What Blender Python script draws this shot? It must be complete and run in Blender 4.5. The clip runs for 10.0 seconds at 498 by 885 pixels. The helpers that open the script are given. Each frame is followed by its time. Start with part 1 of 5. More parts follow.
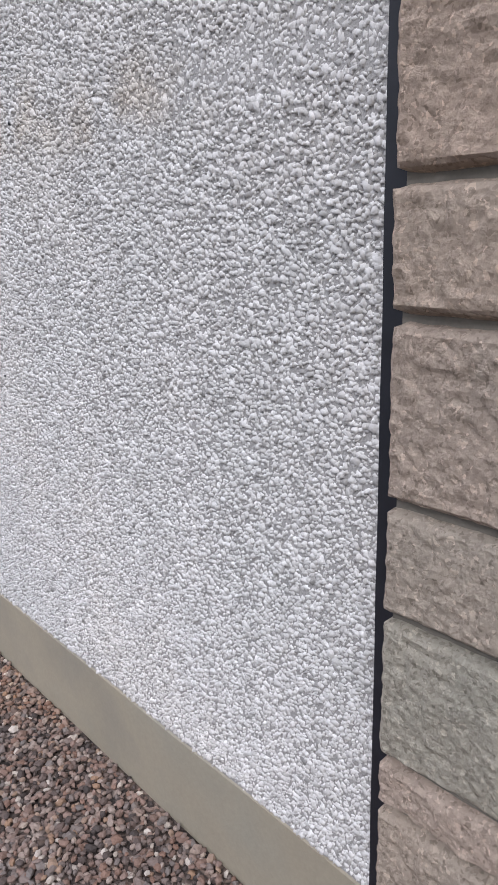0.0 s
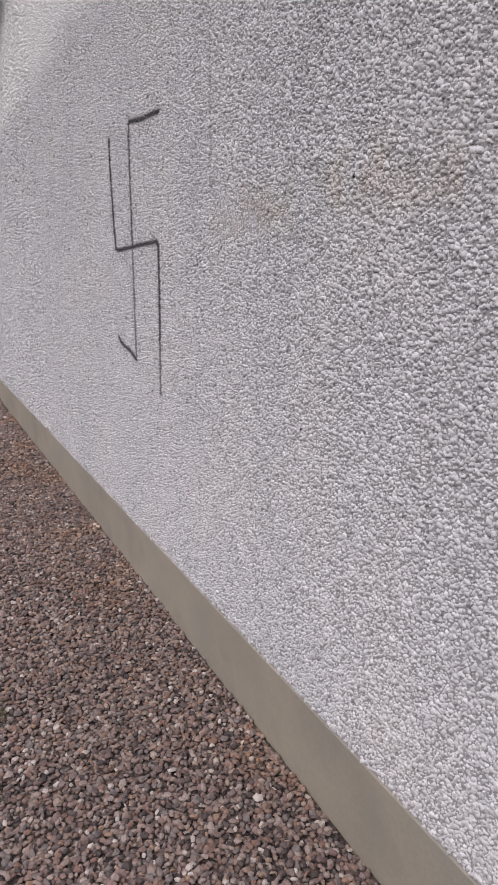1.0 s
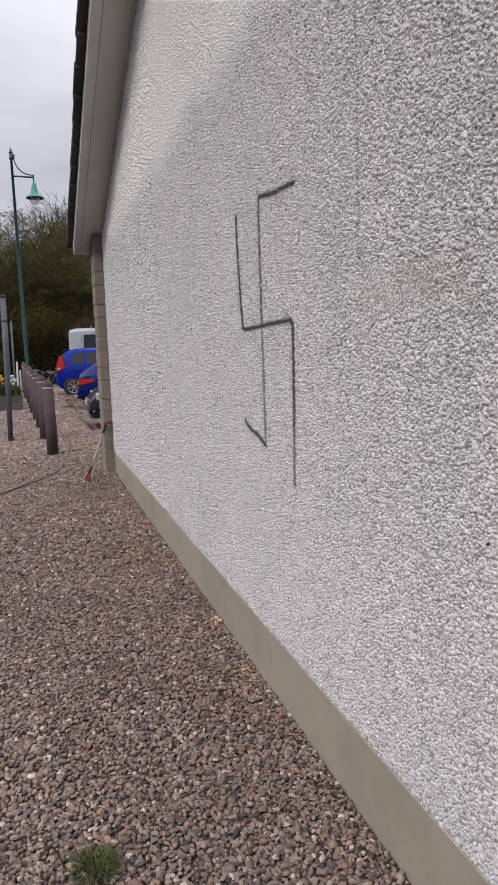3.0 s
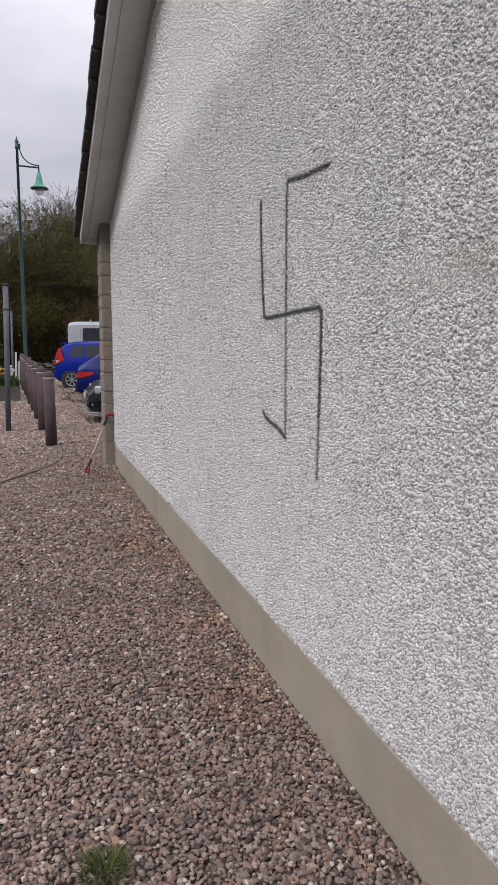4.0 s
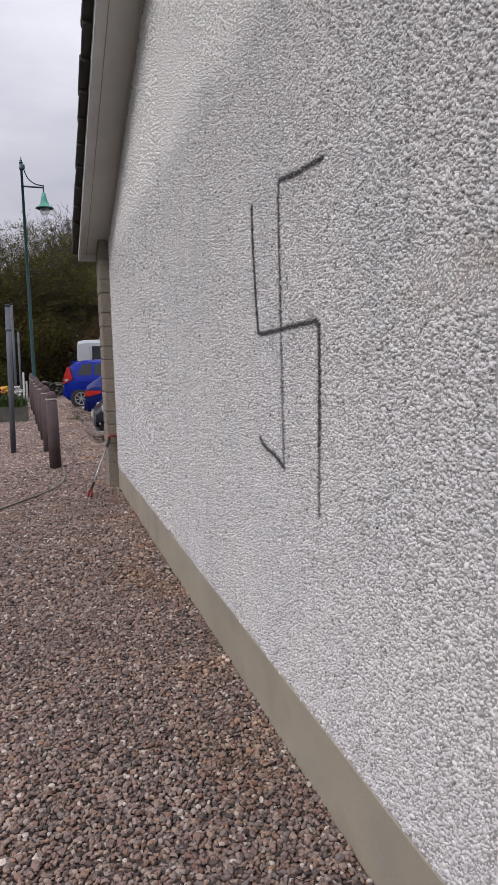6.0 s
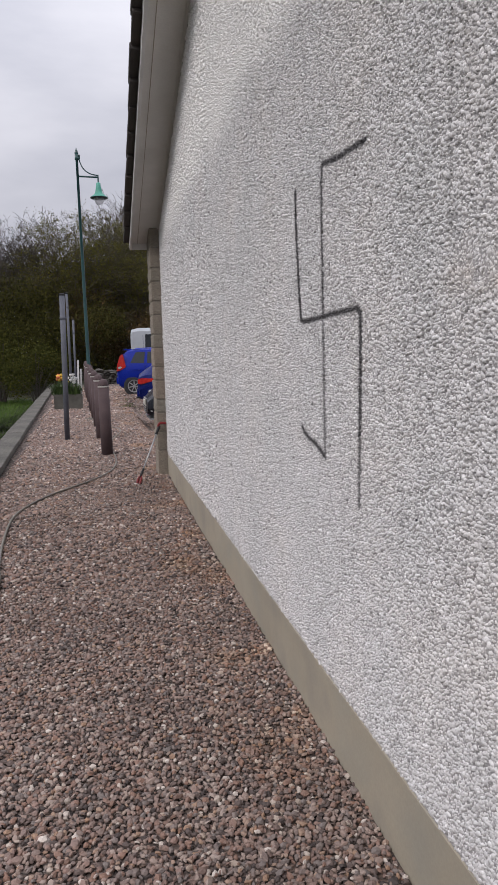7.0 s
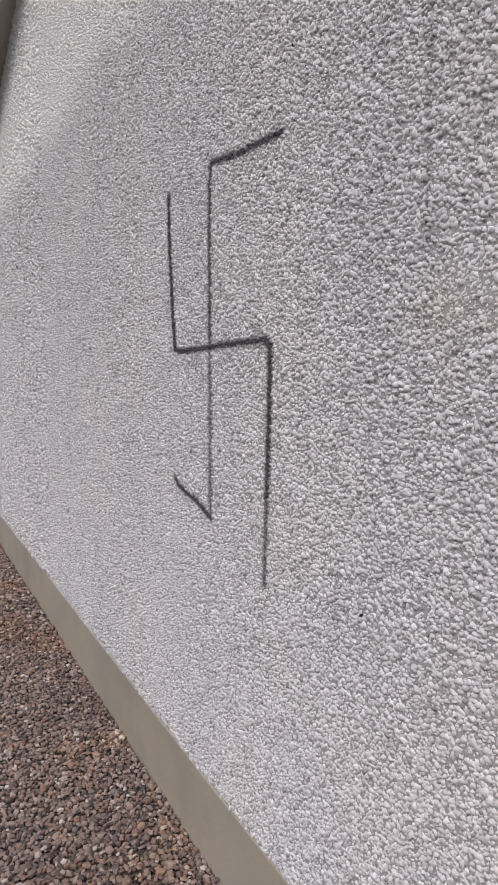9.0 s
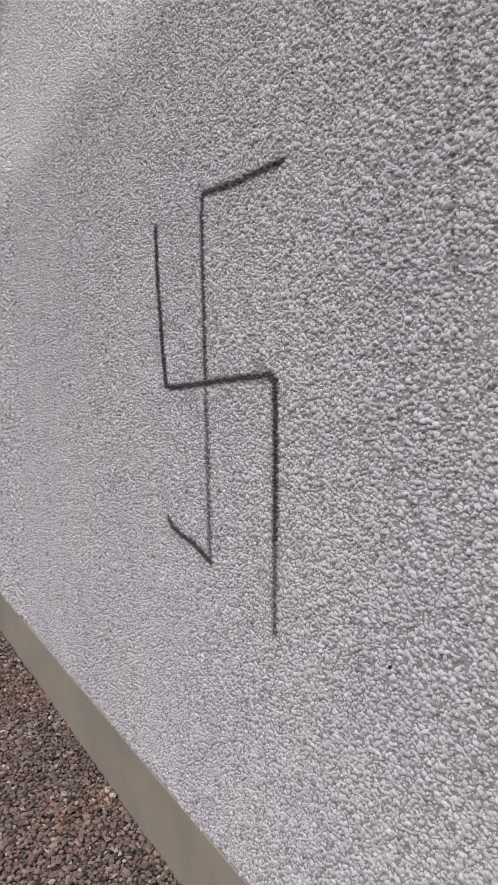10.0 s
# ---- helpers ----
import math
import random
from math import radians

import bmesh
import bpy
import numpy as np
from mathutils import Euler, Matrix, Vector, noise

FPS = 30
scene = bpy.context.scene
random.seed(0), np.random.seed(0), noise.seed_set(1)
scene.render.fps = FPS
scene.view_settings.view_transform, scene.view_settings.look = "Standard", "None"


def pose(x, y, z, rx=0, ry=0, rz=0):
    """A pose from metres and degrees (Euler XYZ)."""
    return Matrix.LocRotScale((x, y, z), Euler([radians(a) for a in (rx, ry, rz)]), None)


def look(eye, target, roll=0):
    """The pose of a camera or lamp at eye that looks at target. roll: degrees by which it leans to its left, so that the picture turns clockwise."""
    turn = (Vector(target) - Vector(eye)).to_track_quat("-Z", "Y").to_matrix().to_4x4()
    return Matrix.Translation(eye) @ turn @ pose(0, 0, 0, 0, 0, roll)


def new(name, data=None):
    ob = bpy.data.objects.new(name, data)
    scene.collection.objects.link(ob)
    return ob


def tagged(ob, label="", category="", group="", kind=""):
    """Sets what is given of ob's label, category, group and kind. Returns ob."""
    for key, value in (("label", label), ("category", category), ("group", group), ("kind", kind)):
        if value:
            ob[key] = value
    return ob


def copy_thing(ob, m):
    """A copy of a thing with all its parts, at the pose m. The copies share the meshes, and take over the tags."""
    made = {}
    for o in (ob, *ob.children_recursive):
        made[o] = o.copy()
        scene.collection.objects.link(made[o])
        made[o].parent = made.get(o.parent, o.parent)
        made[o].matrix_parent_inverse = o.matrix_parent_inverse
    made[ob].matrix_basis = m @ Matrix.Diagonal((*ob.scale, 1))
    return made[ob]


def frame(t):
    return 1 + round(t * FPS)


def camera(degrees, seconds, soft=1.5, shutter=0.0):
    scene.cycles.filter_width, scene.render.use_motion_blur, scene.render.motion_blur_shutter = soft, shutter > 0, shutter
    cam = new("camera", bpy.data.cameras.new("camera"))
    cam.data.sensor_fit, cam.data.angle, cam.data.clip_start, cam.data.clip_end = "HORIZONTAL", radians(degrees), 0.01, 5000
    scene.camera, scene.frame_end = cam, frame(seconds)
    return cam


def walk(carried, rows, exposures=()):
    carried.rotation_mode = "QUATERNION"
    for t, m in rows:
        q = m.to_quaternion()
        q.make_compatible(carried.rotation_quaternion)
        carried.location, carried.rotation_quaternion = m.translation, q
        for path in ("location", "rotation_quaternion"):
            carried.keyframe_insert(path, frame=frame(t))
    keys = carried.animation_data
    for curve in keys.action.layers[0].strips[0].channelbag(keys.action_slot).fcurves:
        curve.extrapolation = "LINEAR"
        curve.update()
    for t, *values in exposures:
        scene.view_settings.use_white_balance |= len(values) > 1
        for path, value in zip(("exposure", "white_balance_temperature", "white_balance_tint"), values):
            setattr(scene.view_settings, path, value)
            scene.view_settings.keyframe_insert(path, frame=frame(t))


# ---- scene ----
cam = camera(39.2, 10.0, 0.7)
PATH = [
    (0, (-0.64, -0.471, 1.162), (0.646, 0.94, 0.566), -2.0),
    (0.3, (-0.696, -0.407, 1.157), (0.346, 1.207, 0.602), -2.7),
    (0.5, (-0.703, -0.348, 1.157), (0.242, 1.338, 0.647), -2.7),
    (1, (-0.741, -0.261, 1.17), (0.099, 1.498, 0.72), 0.1),
    (1.5, (-0.681, -0.162, 1.168), (-0.025, 1.679, 0.741), -1.1),
    (2, (-0.625, -0.094, 1.193), (-0.126, 1.807, 0.821), -0.7),
    (2.5, (-0.671, -0.043, 1.202), (-0.147, 1.87, 0.942), -1.4),
    (2.7, (-0.696, -0.014, 1.204), (-0.137, 1.891, 0.959), -2.4),
    (3.8, (-0.801, 0.061, 1.187), (-0.204, 1.945, 0.878), -0.0),
    (4, (-0.794, 0.099, 1.166), (-0.207, 1.994, 0.91), 0.1),
    (4.5, (-0.694, 0.213, 1.188), (-0.139, 2.128, 1.036), 0.4),
    (5, (-0.67, 0.272, 1.199), (-0.053, 2.166, 1.02), 0.2),
    (5.2, (-0.681, 0.289, 1.202), (-0.031, 2.175, 1.049), -0.1),
    (6.3, (-0.648, 0.326, 1.183), (-0.137, 2.245, 0.951), -1.7),
    (6.5, (-0.636, 0.311, 1.191), (-0.145, 2.238, 0.974), -1.6),
    (7, (-0.629, 0.331, 1.186), (-0.222, 2.274, 0.937), -1.5),
    (7.5, (-0.692, 0.453, 1.176), (-0.25, 2.389, 0.936), -1.6),
    (8, (-0.775, 0.607, 1.19), (-0.365, 2.537, 0.866), -3.2),
    (8.5, (-0.739, 0.716, 1.181), (-0.087, 2.583, 0.887), 1.2),
    (8.6, (-0.74, 0.739, 1.192), (0.019, 2.571, 0.937), 1.6),
    (9, (-0.664, 0.753, 1.219), (0.241, 2.527, 1.033), 0.3),
    (9.5, (-0.649, 0.8, 1.228), (0.433, 2.475, 1.07), 0.3),
    (10, (-0.696, 0.851, 1.235), (0.296, 2.585, 1.131), -1.1),
]
# the clip's own exposure drifts as the view leaves the stone and the sky comes in
EXPOSURES = [(0.0, 0.42, 6230, 12), (0.3, 0.24, 6380, 16), (0.7, 0.10, 6480, 18), (2.0, 0.14, 6600, 14), (4.0, 0.16, 6580, 14), (5.0, 0.08, 6550, 15), (7.5, 0.15, 6590, 13), (8.6, 0.22, 6560, 14), (9.3, 0.04, 6520, 15), (10.0, -0.01, 6500, 16)]
walk(cam, [(t, look(eye, target, roll)) for t, eye, target, roll in PATH], EXPOSURES)

# ---- overcast daylight ----
world = bpy.data.worlds.new("overcast_sky")
scene.world = world
world.use_nodes = True
wt = world.node_tree
SUN_HEIGHT, SUN_TURN = 42.0, -124.0


def nd(tree, kind, props=None, **inputs):
    """A node; inputs are given by name or by number (i0, i1), as values or sockets."""
    n = tree.nodes.new(kind)
    for key, value in (props or {}).items():
        setattr(n, key, value)
    for key, value in inputs.items():
        slot = n.inputs[int(key[1:])] if key[0] == "i" and key[1:].isdigit() else n.inputs[key.replace("_", " ")]
        if isinstance(value, bpy.types.NodeSocket):
            tree.links.new(value, slot)
        else:
            slot.default_value = value
    return n


def mth(tree, op, a, b=0.0, c=0.0, clamp=False):
    return nd(tree, "ShaderNodeMath", {"operation": op, "use_clamp": clamp}, i0=a, i1=b, i2=c).outputs[0]


def mixc(tree, f, a, b, blend="MIX"):
    n = nd(tree, "ShaderNodeMix", {"data_type": "RGBA", "blend_type": blend})
    for slot, value in ((n.inputs[0], f), (n.inputs[6], a), (n.inputs[7], b)):
        if isinstance(value, bpy.types.NodeSocket):
            tree.links.new(value, slot)
        else:
            slot.default_value = value if isinstance(value, (int, float)) else (*value, 1)
    return n.outputs[2]


def ramp(tree, f, stops, ease="LINEAR"):
    n = nd(tree, "ShaderNodeValToRGB", None, i0=f)
    n.color_ramp.interpolation = ease
    while len(n.color_ramp.elements) < len(stops):
        n.color_ramp.elements.new(0.5)
    for e, (p, c) in zip(n.color_ramp.elements, stops):
        e.position, e.color = p, (*(c if isinstance(c, tuple) else (c, c, c)), 1)
    return n.outputs[0]


def noisy(tree, vec, scale, detail=4.0, rough=0.55, out=0):
    return nd(tree, "ShaderNodeTexNoise", None, Vector=vec, Scale=scale, Detail=detail, Roughness=rough).outputs[out]


sky = nd(wt, "ShaderNodeTexSky", {"sky_type": "NISHITA", "sun_disc": False, "sun_elevation": radians(SUN_HEIGHT), "sun_rotation": radians(SUN_TURN)})
gen = nd(wt, "ShaderNodeTexCoord").outputs["Generated"]
up = mth(wt, "POWER", mth(wt, "MAXIMUM", nd(wt, "ShaderNodeSeparateXYZ", None, i0=gen).outputs[2], 0.0), 1.5)
flat = nd(wt, "ShaderNodeMapping", None, Vector=gen, Scale=(1, 1, 3.2)).outputs[0]
cloud = ramp(wt, noisy(wt, flat, 3.2, 6, 0.5), ((0.30, (0.60, 0.625, 0.70)), (0.68, (0.86, 0.88, 0.94))))
deck = mixc(wt, 1.0, cloud, nd(wt, "ShaderNodeCombineColor", None, i0=mth(wt, "MULTIPLY_ADD", up, 2.25, 0.53), i1=mth(wt, "MULTIPLY_ADD", up, 2.25, 0.53), i2=mth(wt, "MULTIPLY_ADD", up, 2.22, 0.556)).outputs[0], "MULTIPLY")
both = mixc(wt, 0.06, deck, mixc(wt, 1.0, sky.outputs[0], (0.1, 0.1, 0.1), "MULTIPLY"))
back = wt.nodes["Background"]
wt.links.new(both, back.inputs[0])
back.inputs[1].default_value = 0.92

sun = new("sun", bpy.data.lights.new("sun", "SUN"))
sun.data.energy, sun.data.angle, sun.data.color = 1.25, radians(24), (1.0, 0.97, 0.93)
sun.matrix_world = look((-6.0, 0.2, 6.5), (0, 4.2, 0))
scene.view_settings.exposure = 0.0

# ---- materials ----
def surface(name, colours, scale=8.0, rough=0.7, bump=0.3, grain=60.0, metal=0.0, pick="", wear=0.25, depth=0.004, coat=0.0, lo=0.3, hi=0.7, shine=0.5):
    """Colours spread by noise, or by island or object chance, with coarse wear and fine relief."""
    m = bpy.data.materials.new(name)
    m.use_nodes = True
    t = m.node_tree
    b = t.nodes["Principled BSDF"]
    at = nd(t, "ShaderNodeTexCoord").outputs["Object"]
    n = len(colours)
    if pick == "island":
        f = nd(t, "ShaderNodeNewGeometry").outputs["Random Per Island"]
        stops = [(i / max(1, n - 1), c) for i, c in enumerate(colours)]
    elif pick == "object":
        f = mth(t, "MULTIPLY_ADD", nd(t, "ShaderNodeObjectInfo").outputs["Random"], 0.75, mth(t, "MULTIPLY", noisy(t, at, scale), 0.25))
        stops = [(i / max(1, n - 1), c) for i, c in enumerate(colours)]
    else:
        f = noisy(t, at, scale, 5)
        stops = [(lo + (hi - lo) * i / max(1, n - 1), c) for i, c in enumerate(colours)]
    col = ramp(t, f, stops)
    dirt = ramp(t, noisy(t, at, scale * 0.23, 6, 0.65), ((0.3, 1.0 - wear), (0.7, 1.0)))
    fine = noisy(t, at, grain, 5, 0.65)
    speck = ramp(t, fine, ((0.25, 1.0 - wear * 0.7), (0.75, 1.0)))
    col = mixc(t, 1.0, mixc(t, 1.0, col, dirt, "MULTIPLY"), speck, "MULTIPLY")
    t.links.new(col, b.inputs["Base Color"])
    t.links.new(mth(t, "MULTIPLY_ADD", fine, 0.2, rough - 0.1, clamp=True), b.inputs["Roughness"])
    b.inputs["Metallic"].default_value = metal
    b.inputs["Coat Weight"].default_value = coat
    b.inputs["Specular IOR Level"].default_value = shine
    if bump:
        bp = nd(t, "ShaderNodeBump", None, Strength=bump, Distance=depth, Height=fine)
        t.links.new(bp.outputs[0], b.inputs["Normal"])
    return m


def band(t, value, low, high, soft):
    """1 between low and high, with soft ends."""
    a = nd(t, "ShaderNodeMapRange", {"interpolation_type": "SMOOTHSTEP"}, i0=value, i1=low - soft, i2=low + soft).outputs[0]
    b = nd(t, "ShaderNodeMapRange", {"interpolation_type": "SMOOTHSTEP"}, i0=value, i1=high + soft, i2=high - soft).outputs[0]
    return mth(t, "MULTIPLY", a, b)


def roughcast(name, chip, painted=False):
    """Weathered white dry-dash: chip colours by chance, mortar darkened by painted pit shade, tan stains, a crack, a
    clean dry band under the roof.
    """
    m = bpy.data.materials.new(name)
    m.use_nodes = True
    t = m.node_tree
    b = t.nodes["Principled BSDF"]
    at = nd(t, "ShaderNodeTexCoord").outputs["Object"]
    x, y, z = nd(t, "ShaderNodeSeparateXYZ", None, i0=at).outputs[:]
    fine = noisy(t, at, 420, 3, 0.6)
    if chip:
        f = nd(t, "ShaderNodeNewGeometry").outputs["Random Per Island"]
        col = ramp(t, f, ((0.0, (0.30, 0.293, 0.288)), (0.08, (0.60, 0.589, 0.583)), (0.55, (0.71, 0.698, 0.692)), (0.9, (0.78, 0.77, 0.765)), (1.0, (0.86, 0.85, 0.845))))
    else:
        # mortar kept darker than the chips: the pits' shade is in its colour
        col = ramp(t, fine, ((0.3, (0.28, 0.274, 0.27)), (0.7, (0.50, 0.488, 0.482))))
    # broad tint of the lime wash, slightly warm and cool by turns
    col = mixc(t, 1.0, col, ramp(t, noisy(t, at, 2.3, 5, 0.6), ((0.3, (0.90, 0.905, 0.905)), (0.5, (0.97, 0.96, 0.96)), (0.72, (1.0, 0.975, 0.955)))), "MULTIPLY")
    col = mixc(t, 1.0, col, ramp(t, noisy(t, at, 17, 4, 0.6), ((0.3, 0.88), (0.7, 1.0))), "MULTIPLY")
    # tan stain along one height
    wob = mth(t, "MULTIPLY_ADD", noisy(t, at, 3.0, 3), 0.16, mth(t, "SUBTRACT", z, 0.08))
    stain = mth(t, "MULTIPLY", band(t, wob, 1.29, 1.38, 0.05), band(t, y, 0.3, 1.5, 0.12))
    stain = mth(t, "MULTIPLY", stain, ramp(t, noisy(t, at, 8.0, 4), ((0.42, 0.0), (0.62, 0.6))))
    col = mixc(t, stain, col, mixc(t, 1.0, col, (0.88, 0.79, 0.68), "MULTIPLY"))
    # hairline crack
    bend = mth(t, "MULTIPLY_ADD", noisy(t, at, 14.0, 3), 0.03, mth(t, "SUBTRACT", y, 0.015))
    crack = mth(t, "MULTIPLY", band(t, bend, 1.516, 1.522, 0.004), band(t, z, 1.42, 2.6, 0.15))
    col = mixc(t, mth(t, "MULTIPLY", crack, 0.55), col, (0.2, 0.19, 0.185))
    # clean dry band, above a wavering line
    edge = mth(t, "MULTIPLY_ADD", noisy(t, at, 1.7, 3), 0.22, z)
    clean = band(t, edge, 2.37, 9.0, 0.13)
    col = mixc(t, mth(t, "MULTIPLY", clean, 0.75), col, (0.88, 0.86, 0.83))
    if painted:
        paint = nd(t, "ShaderNodeAttribute", {"attribute_name": "paint"}).outputs["Fac"]
        spatter = mth(t, "MULTIPLY_ADD", mth(t, "SUBTRACT", noisy(t, at, 260, 2), 0.5), 0.5, paint)
        dose = nd(t, "ShaderNodeMapRange", {"interpolation_type": "SMOOTHSTEP"}, i0=spatter, i1=0.02, i2=0.95).outputs[0]
        col = mixc(t, mth(t, "MULTIPLY", dose, 0.95), col, (0.030, 0.028, 0.030))
    t.links.new(col, b.inputs["Base Color"])
    b.inputs["Roughness"].default_value = 0.85
    bp = nd(t, "ShaderNodeBump", None, Strength=0.5, Distance=0.0015, Height=fine)
    t.links.new(bp.outputs[0], b.inputs["Normal"])
    return m


def gravel_bed(name):
    """Ground sheet: bed under loose gravel, gravel pattern further off, its gaps' shade painted in, rough grass beyond
    the low wall.
    """
    m = bpy.data.materials.new(name)
    m.use_nodes = True
    t = m.node_tree
    b = t.nodes["Principled BSDF"]
    at = nd(t, "ShaderNodeTexCoord").outputs["Object"]
    x, y, z = nd(t, "ShaderNodeSeparateXYZ", None, i0=at).outputs[:]
    cell = nd(t, "ShaderNodeTexVoronoi", {"feature": "F1"}, Vector=at, Scale=42.0)
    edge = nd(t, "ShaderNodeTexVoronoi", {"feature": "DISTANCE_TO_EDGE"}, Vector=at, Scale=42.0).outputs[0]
    pick = nd(t, "ShaderNodeSeparateColor", None, i0=cell.outputs["Color"]).outputs[0]
    stone = ramp(t, pick, ((0.0, (0.07, 0.057, 0.054)), (0.35, (0.16, 0.118, 0.098)), (0.7, (0.23, 0.17, 0.14)), (1.0, (0.42, 0.345, 0.305))))
    # cell edges darkened: shade between the stones is put into the colour
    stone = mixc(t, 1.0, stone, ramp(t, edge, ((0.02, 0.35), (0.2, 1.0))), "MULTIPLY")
    stone = mixc(t, 1.0, stone, ramp(t, noisy(t, at, 0.9, 5), ((0.3, (0.74, 0.72, 0.72)), (0.7, (1.0, 0.98, 0.96)))), "MULTIPLY")
    grass = ramp(t, noisy(t, at, 1.1, 6, 0.65), ((0.35, (0.022, 0.019, 0.013)), (0.55, (0.026, 0.028, 0.011)), (0.75, (0.045, 0.062, 0.015))))
    side = mth(t, "MULTIPLY_ADD", y, 0.036, x)
    out = nd(t, "ShaderNodeMapRange", None, i0=side, i1=-1.55, i2=-1.65).outputs[0]
    far = nd(t, "ShaderNodeMapRange", None, i0=mth(t, "MULTIPLY_ADD", noisy(t, at, 0.8, 3), 2.0, y), i1=34.6, i2=35.2).outputs[0]
    col = mixc(t, mth(t, "MAXIMUM", out, far), stone, grass)
    t.links.new(col, b.inputs["Base Color"])
    b.inputs["Roughness"].default_value = 0.9
    bp = nd(t, "ShaderNodeBump", None, Strength=0.8, Distance=0.012, Height=ramp(t, edge, ((0.0, 0.0), (0.35, 1.0))))
    t.links.new(bp.outputs[0], b.inputs["Normal"])
    return m


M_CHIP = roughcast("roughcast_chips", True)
M_CAST = roughcast("roughcast_mortar_shaded", False)
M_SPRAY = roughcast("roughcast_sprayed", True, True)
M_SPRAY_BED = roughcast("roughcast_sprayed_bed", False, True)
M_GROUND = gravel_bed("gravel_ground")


def pebble_stone(name):
    """Washed gravel: close pinkish browns, a few pale and dark stones, tan-stained drifts by the wall."""
    m = bpy.data.materials.new(name)
    m.use_nodes = True
    t = m.node_tree
    b = t.nodes["Principled BSDF"]
    at = nd(t, "ShaderNodeTexCoord").outputs["Object"]
    x, y, z = nd(t, "ShaderNodeSeparateXYZ", None, i0=at).outputs[:]
    f = nd(t, "ShaderNodeNewGeometry").outputs["Random Per Island"]
    col = ramp(t, f, ((0.0, (0.06, 0.05, 0.048)), (0.14, (0.15, 0.115, 0.105)), (0.26, (0.25, 0.155, 0.12)), (0.38, (0.22, 0.172, 0.155)), (0.5, (0.19, 0.170, 0.163)), (0.62, (0.27, 0.185, 0.158)), (0.74, (0.29, 0.225, 0.195)), (0.86, (0.36, 0.30, 0.27)), (0.93, (0.31, 0.20, 0.135)), (0.96, (0.44, 0.385, 0.34)), (1.0, (0.60, 0.55, 0.51))))
    tan = mth(t, "MULTIPLY", band(t, x, -0.30, 0.2, 0.10), ramp(t, noisy(t, at, 1.6, 4, 0.6), ((0.50, 0.0), (0.66, 0.7))))
    col = mixc(t, tan, col, mixc(t, 1.0, col, (1.22, 0.98, 0.70), "MULTIPLY"))
    col = mixc(t, 1.0, col, ramp(t, noisy(t, at, 1.3, 5, 0.6), ((0.3, (0.80, 0.775, 0.76)), (0.7, (1.13, 1.08, 1.04)))), "MULTIPLY")
    fine = noisy(t, at, 240, 4, 0.6)
    col = mixc(t, 1.0, col, ramp(t, fine, ((0.3, 0.82), (0.7, 1.06))), "MULTIPLY")
    t.links.new(col, b.inputs["Base Color"])
    b.inputs["Roughness"].default_value = 0.75
    b.inputs["Specular IOR Level"].default_value = 0.35
    bp = nd(t, "ShaderNodeBump", None, Strength=0.4, Distance=0.002, Height=fine)
    t.links.new(bp.outputs[0], b.inputs["Normal"])
    return m


M_PEBBLE = pebble_stone("pebbles")
M_PLINTH = surface("painted_plinth", [(0.335, 0.308, 0.255), (0.42, 0.37, 0.285), (0.38, 0.352, 0.285)], 3.0, 0.6, 0.25, 130, wear=0.26, depth=0.002)


def split_stone(name, colours):
    """Granular cast stone: block tint by chance, coarse crystals, pits and dark specks."""
    m = bpy.data.materials.new(name)
    m.use_nodes = True
    t = m.node_tree
    b = t.nodes["Principled BSDF"]
    at = nd(t, "ShaderNodeTexCoord").outputs["Object"]
    n = len(colours)
    tint = ramp(t, nd(t, "ShaderNodeObjectInfo").outputs["Random"], [(i / (n - 1), c) for i, c in enumerate(colours)])
    warp = mixc(t, 0.02, at, noisy(t, at, 60, 3, 0.6, 1))
    grain = nd(t, "ShaderNodeTexVoronoi", None, Vector=warp, Scale=260.0).outputs["Color"]
    pick = nd(t, "ShaderNodeSeparateColor", None, i0=grain).outputs[0]
    col = mixc(t, 1.0, tint, ramp(t, pick, ((0.0, (0.66, 0.64, 0.62)), (0.25, (0.94, 0.92, 0.91)), (0.85, (1.03, 1.02, 1.0)), (1.0, (1.40, 1.37, 1.33)))), "MULTIPLY")
    col = mixc(t, 1.0, col, ramp(t, noisy(t, at, 90, 6, 0.75), ((0.32, 0.84), (0.5, 0.97), (0.7, 1.05))), "MULTIPLY")
    col = mixc(t, 1.0, col, ramp(t, noisy(t, at, 7, 4, 0.6), ((0.3, (0.94, 0.955, 0.95)), (0.7, (1.02, 1.0, 0.98)))), "MULTIPLY")
    t.links.new(col, b.inputs["Base Color"])
    b.inputs["Roughness"].default_value = 0.92
    b.inputs["Specular IOR Level"].default_value = 0.25
    low = nd(t, "ShaderNodeBump", None, Strength=0.9, Distance=0.010, Height=noisy(t, at, 115, 6, 0.75))
    top = nd(t, "ShaderNodeBump", None, Strength=0.5, Distance=0.003, Height=pick, Normal=low.outputs[0])
    t.links.new(top.outputs[0], b.inputs["Normal"])
    return m


M_STONE = split_stone("split_stone_grey", [(0.285, 0.25, 0.21), (0.26, 0.238, 0.20), (0.30, 0.25, 0.208), (0.265, 0.245, 0.208)])
M_STONE_WARM = split_stone("split_stone_brown", [(0.50, 0.40, 0.335), (0.44, 0.415, 0.355), (0.53, 0.415, 0.345), (0.45, 0.42, 0.36), (0.50, 0.40, 0.34)])
M_JOINT = surface("mortar_joint", [(0.20, 0.18, 0.15), (0.27, 0.245, 0.21)], 20.0, 0.9, 0.5, 220, wear=0.3)
M_BLUE_BLACK = surface("blue_black", [(0.012, 0.013, 0.02), (0.02, 0.021, 0.03)], 30.0, 0.5, 0.1, 200)
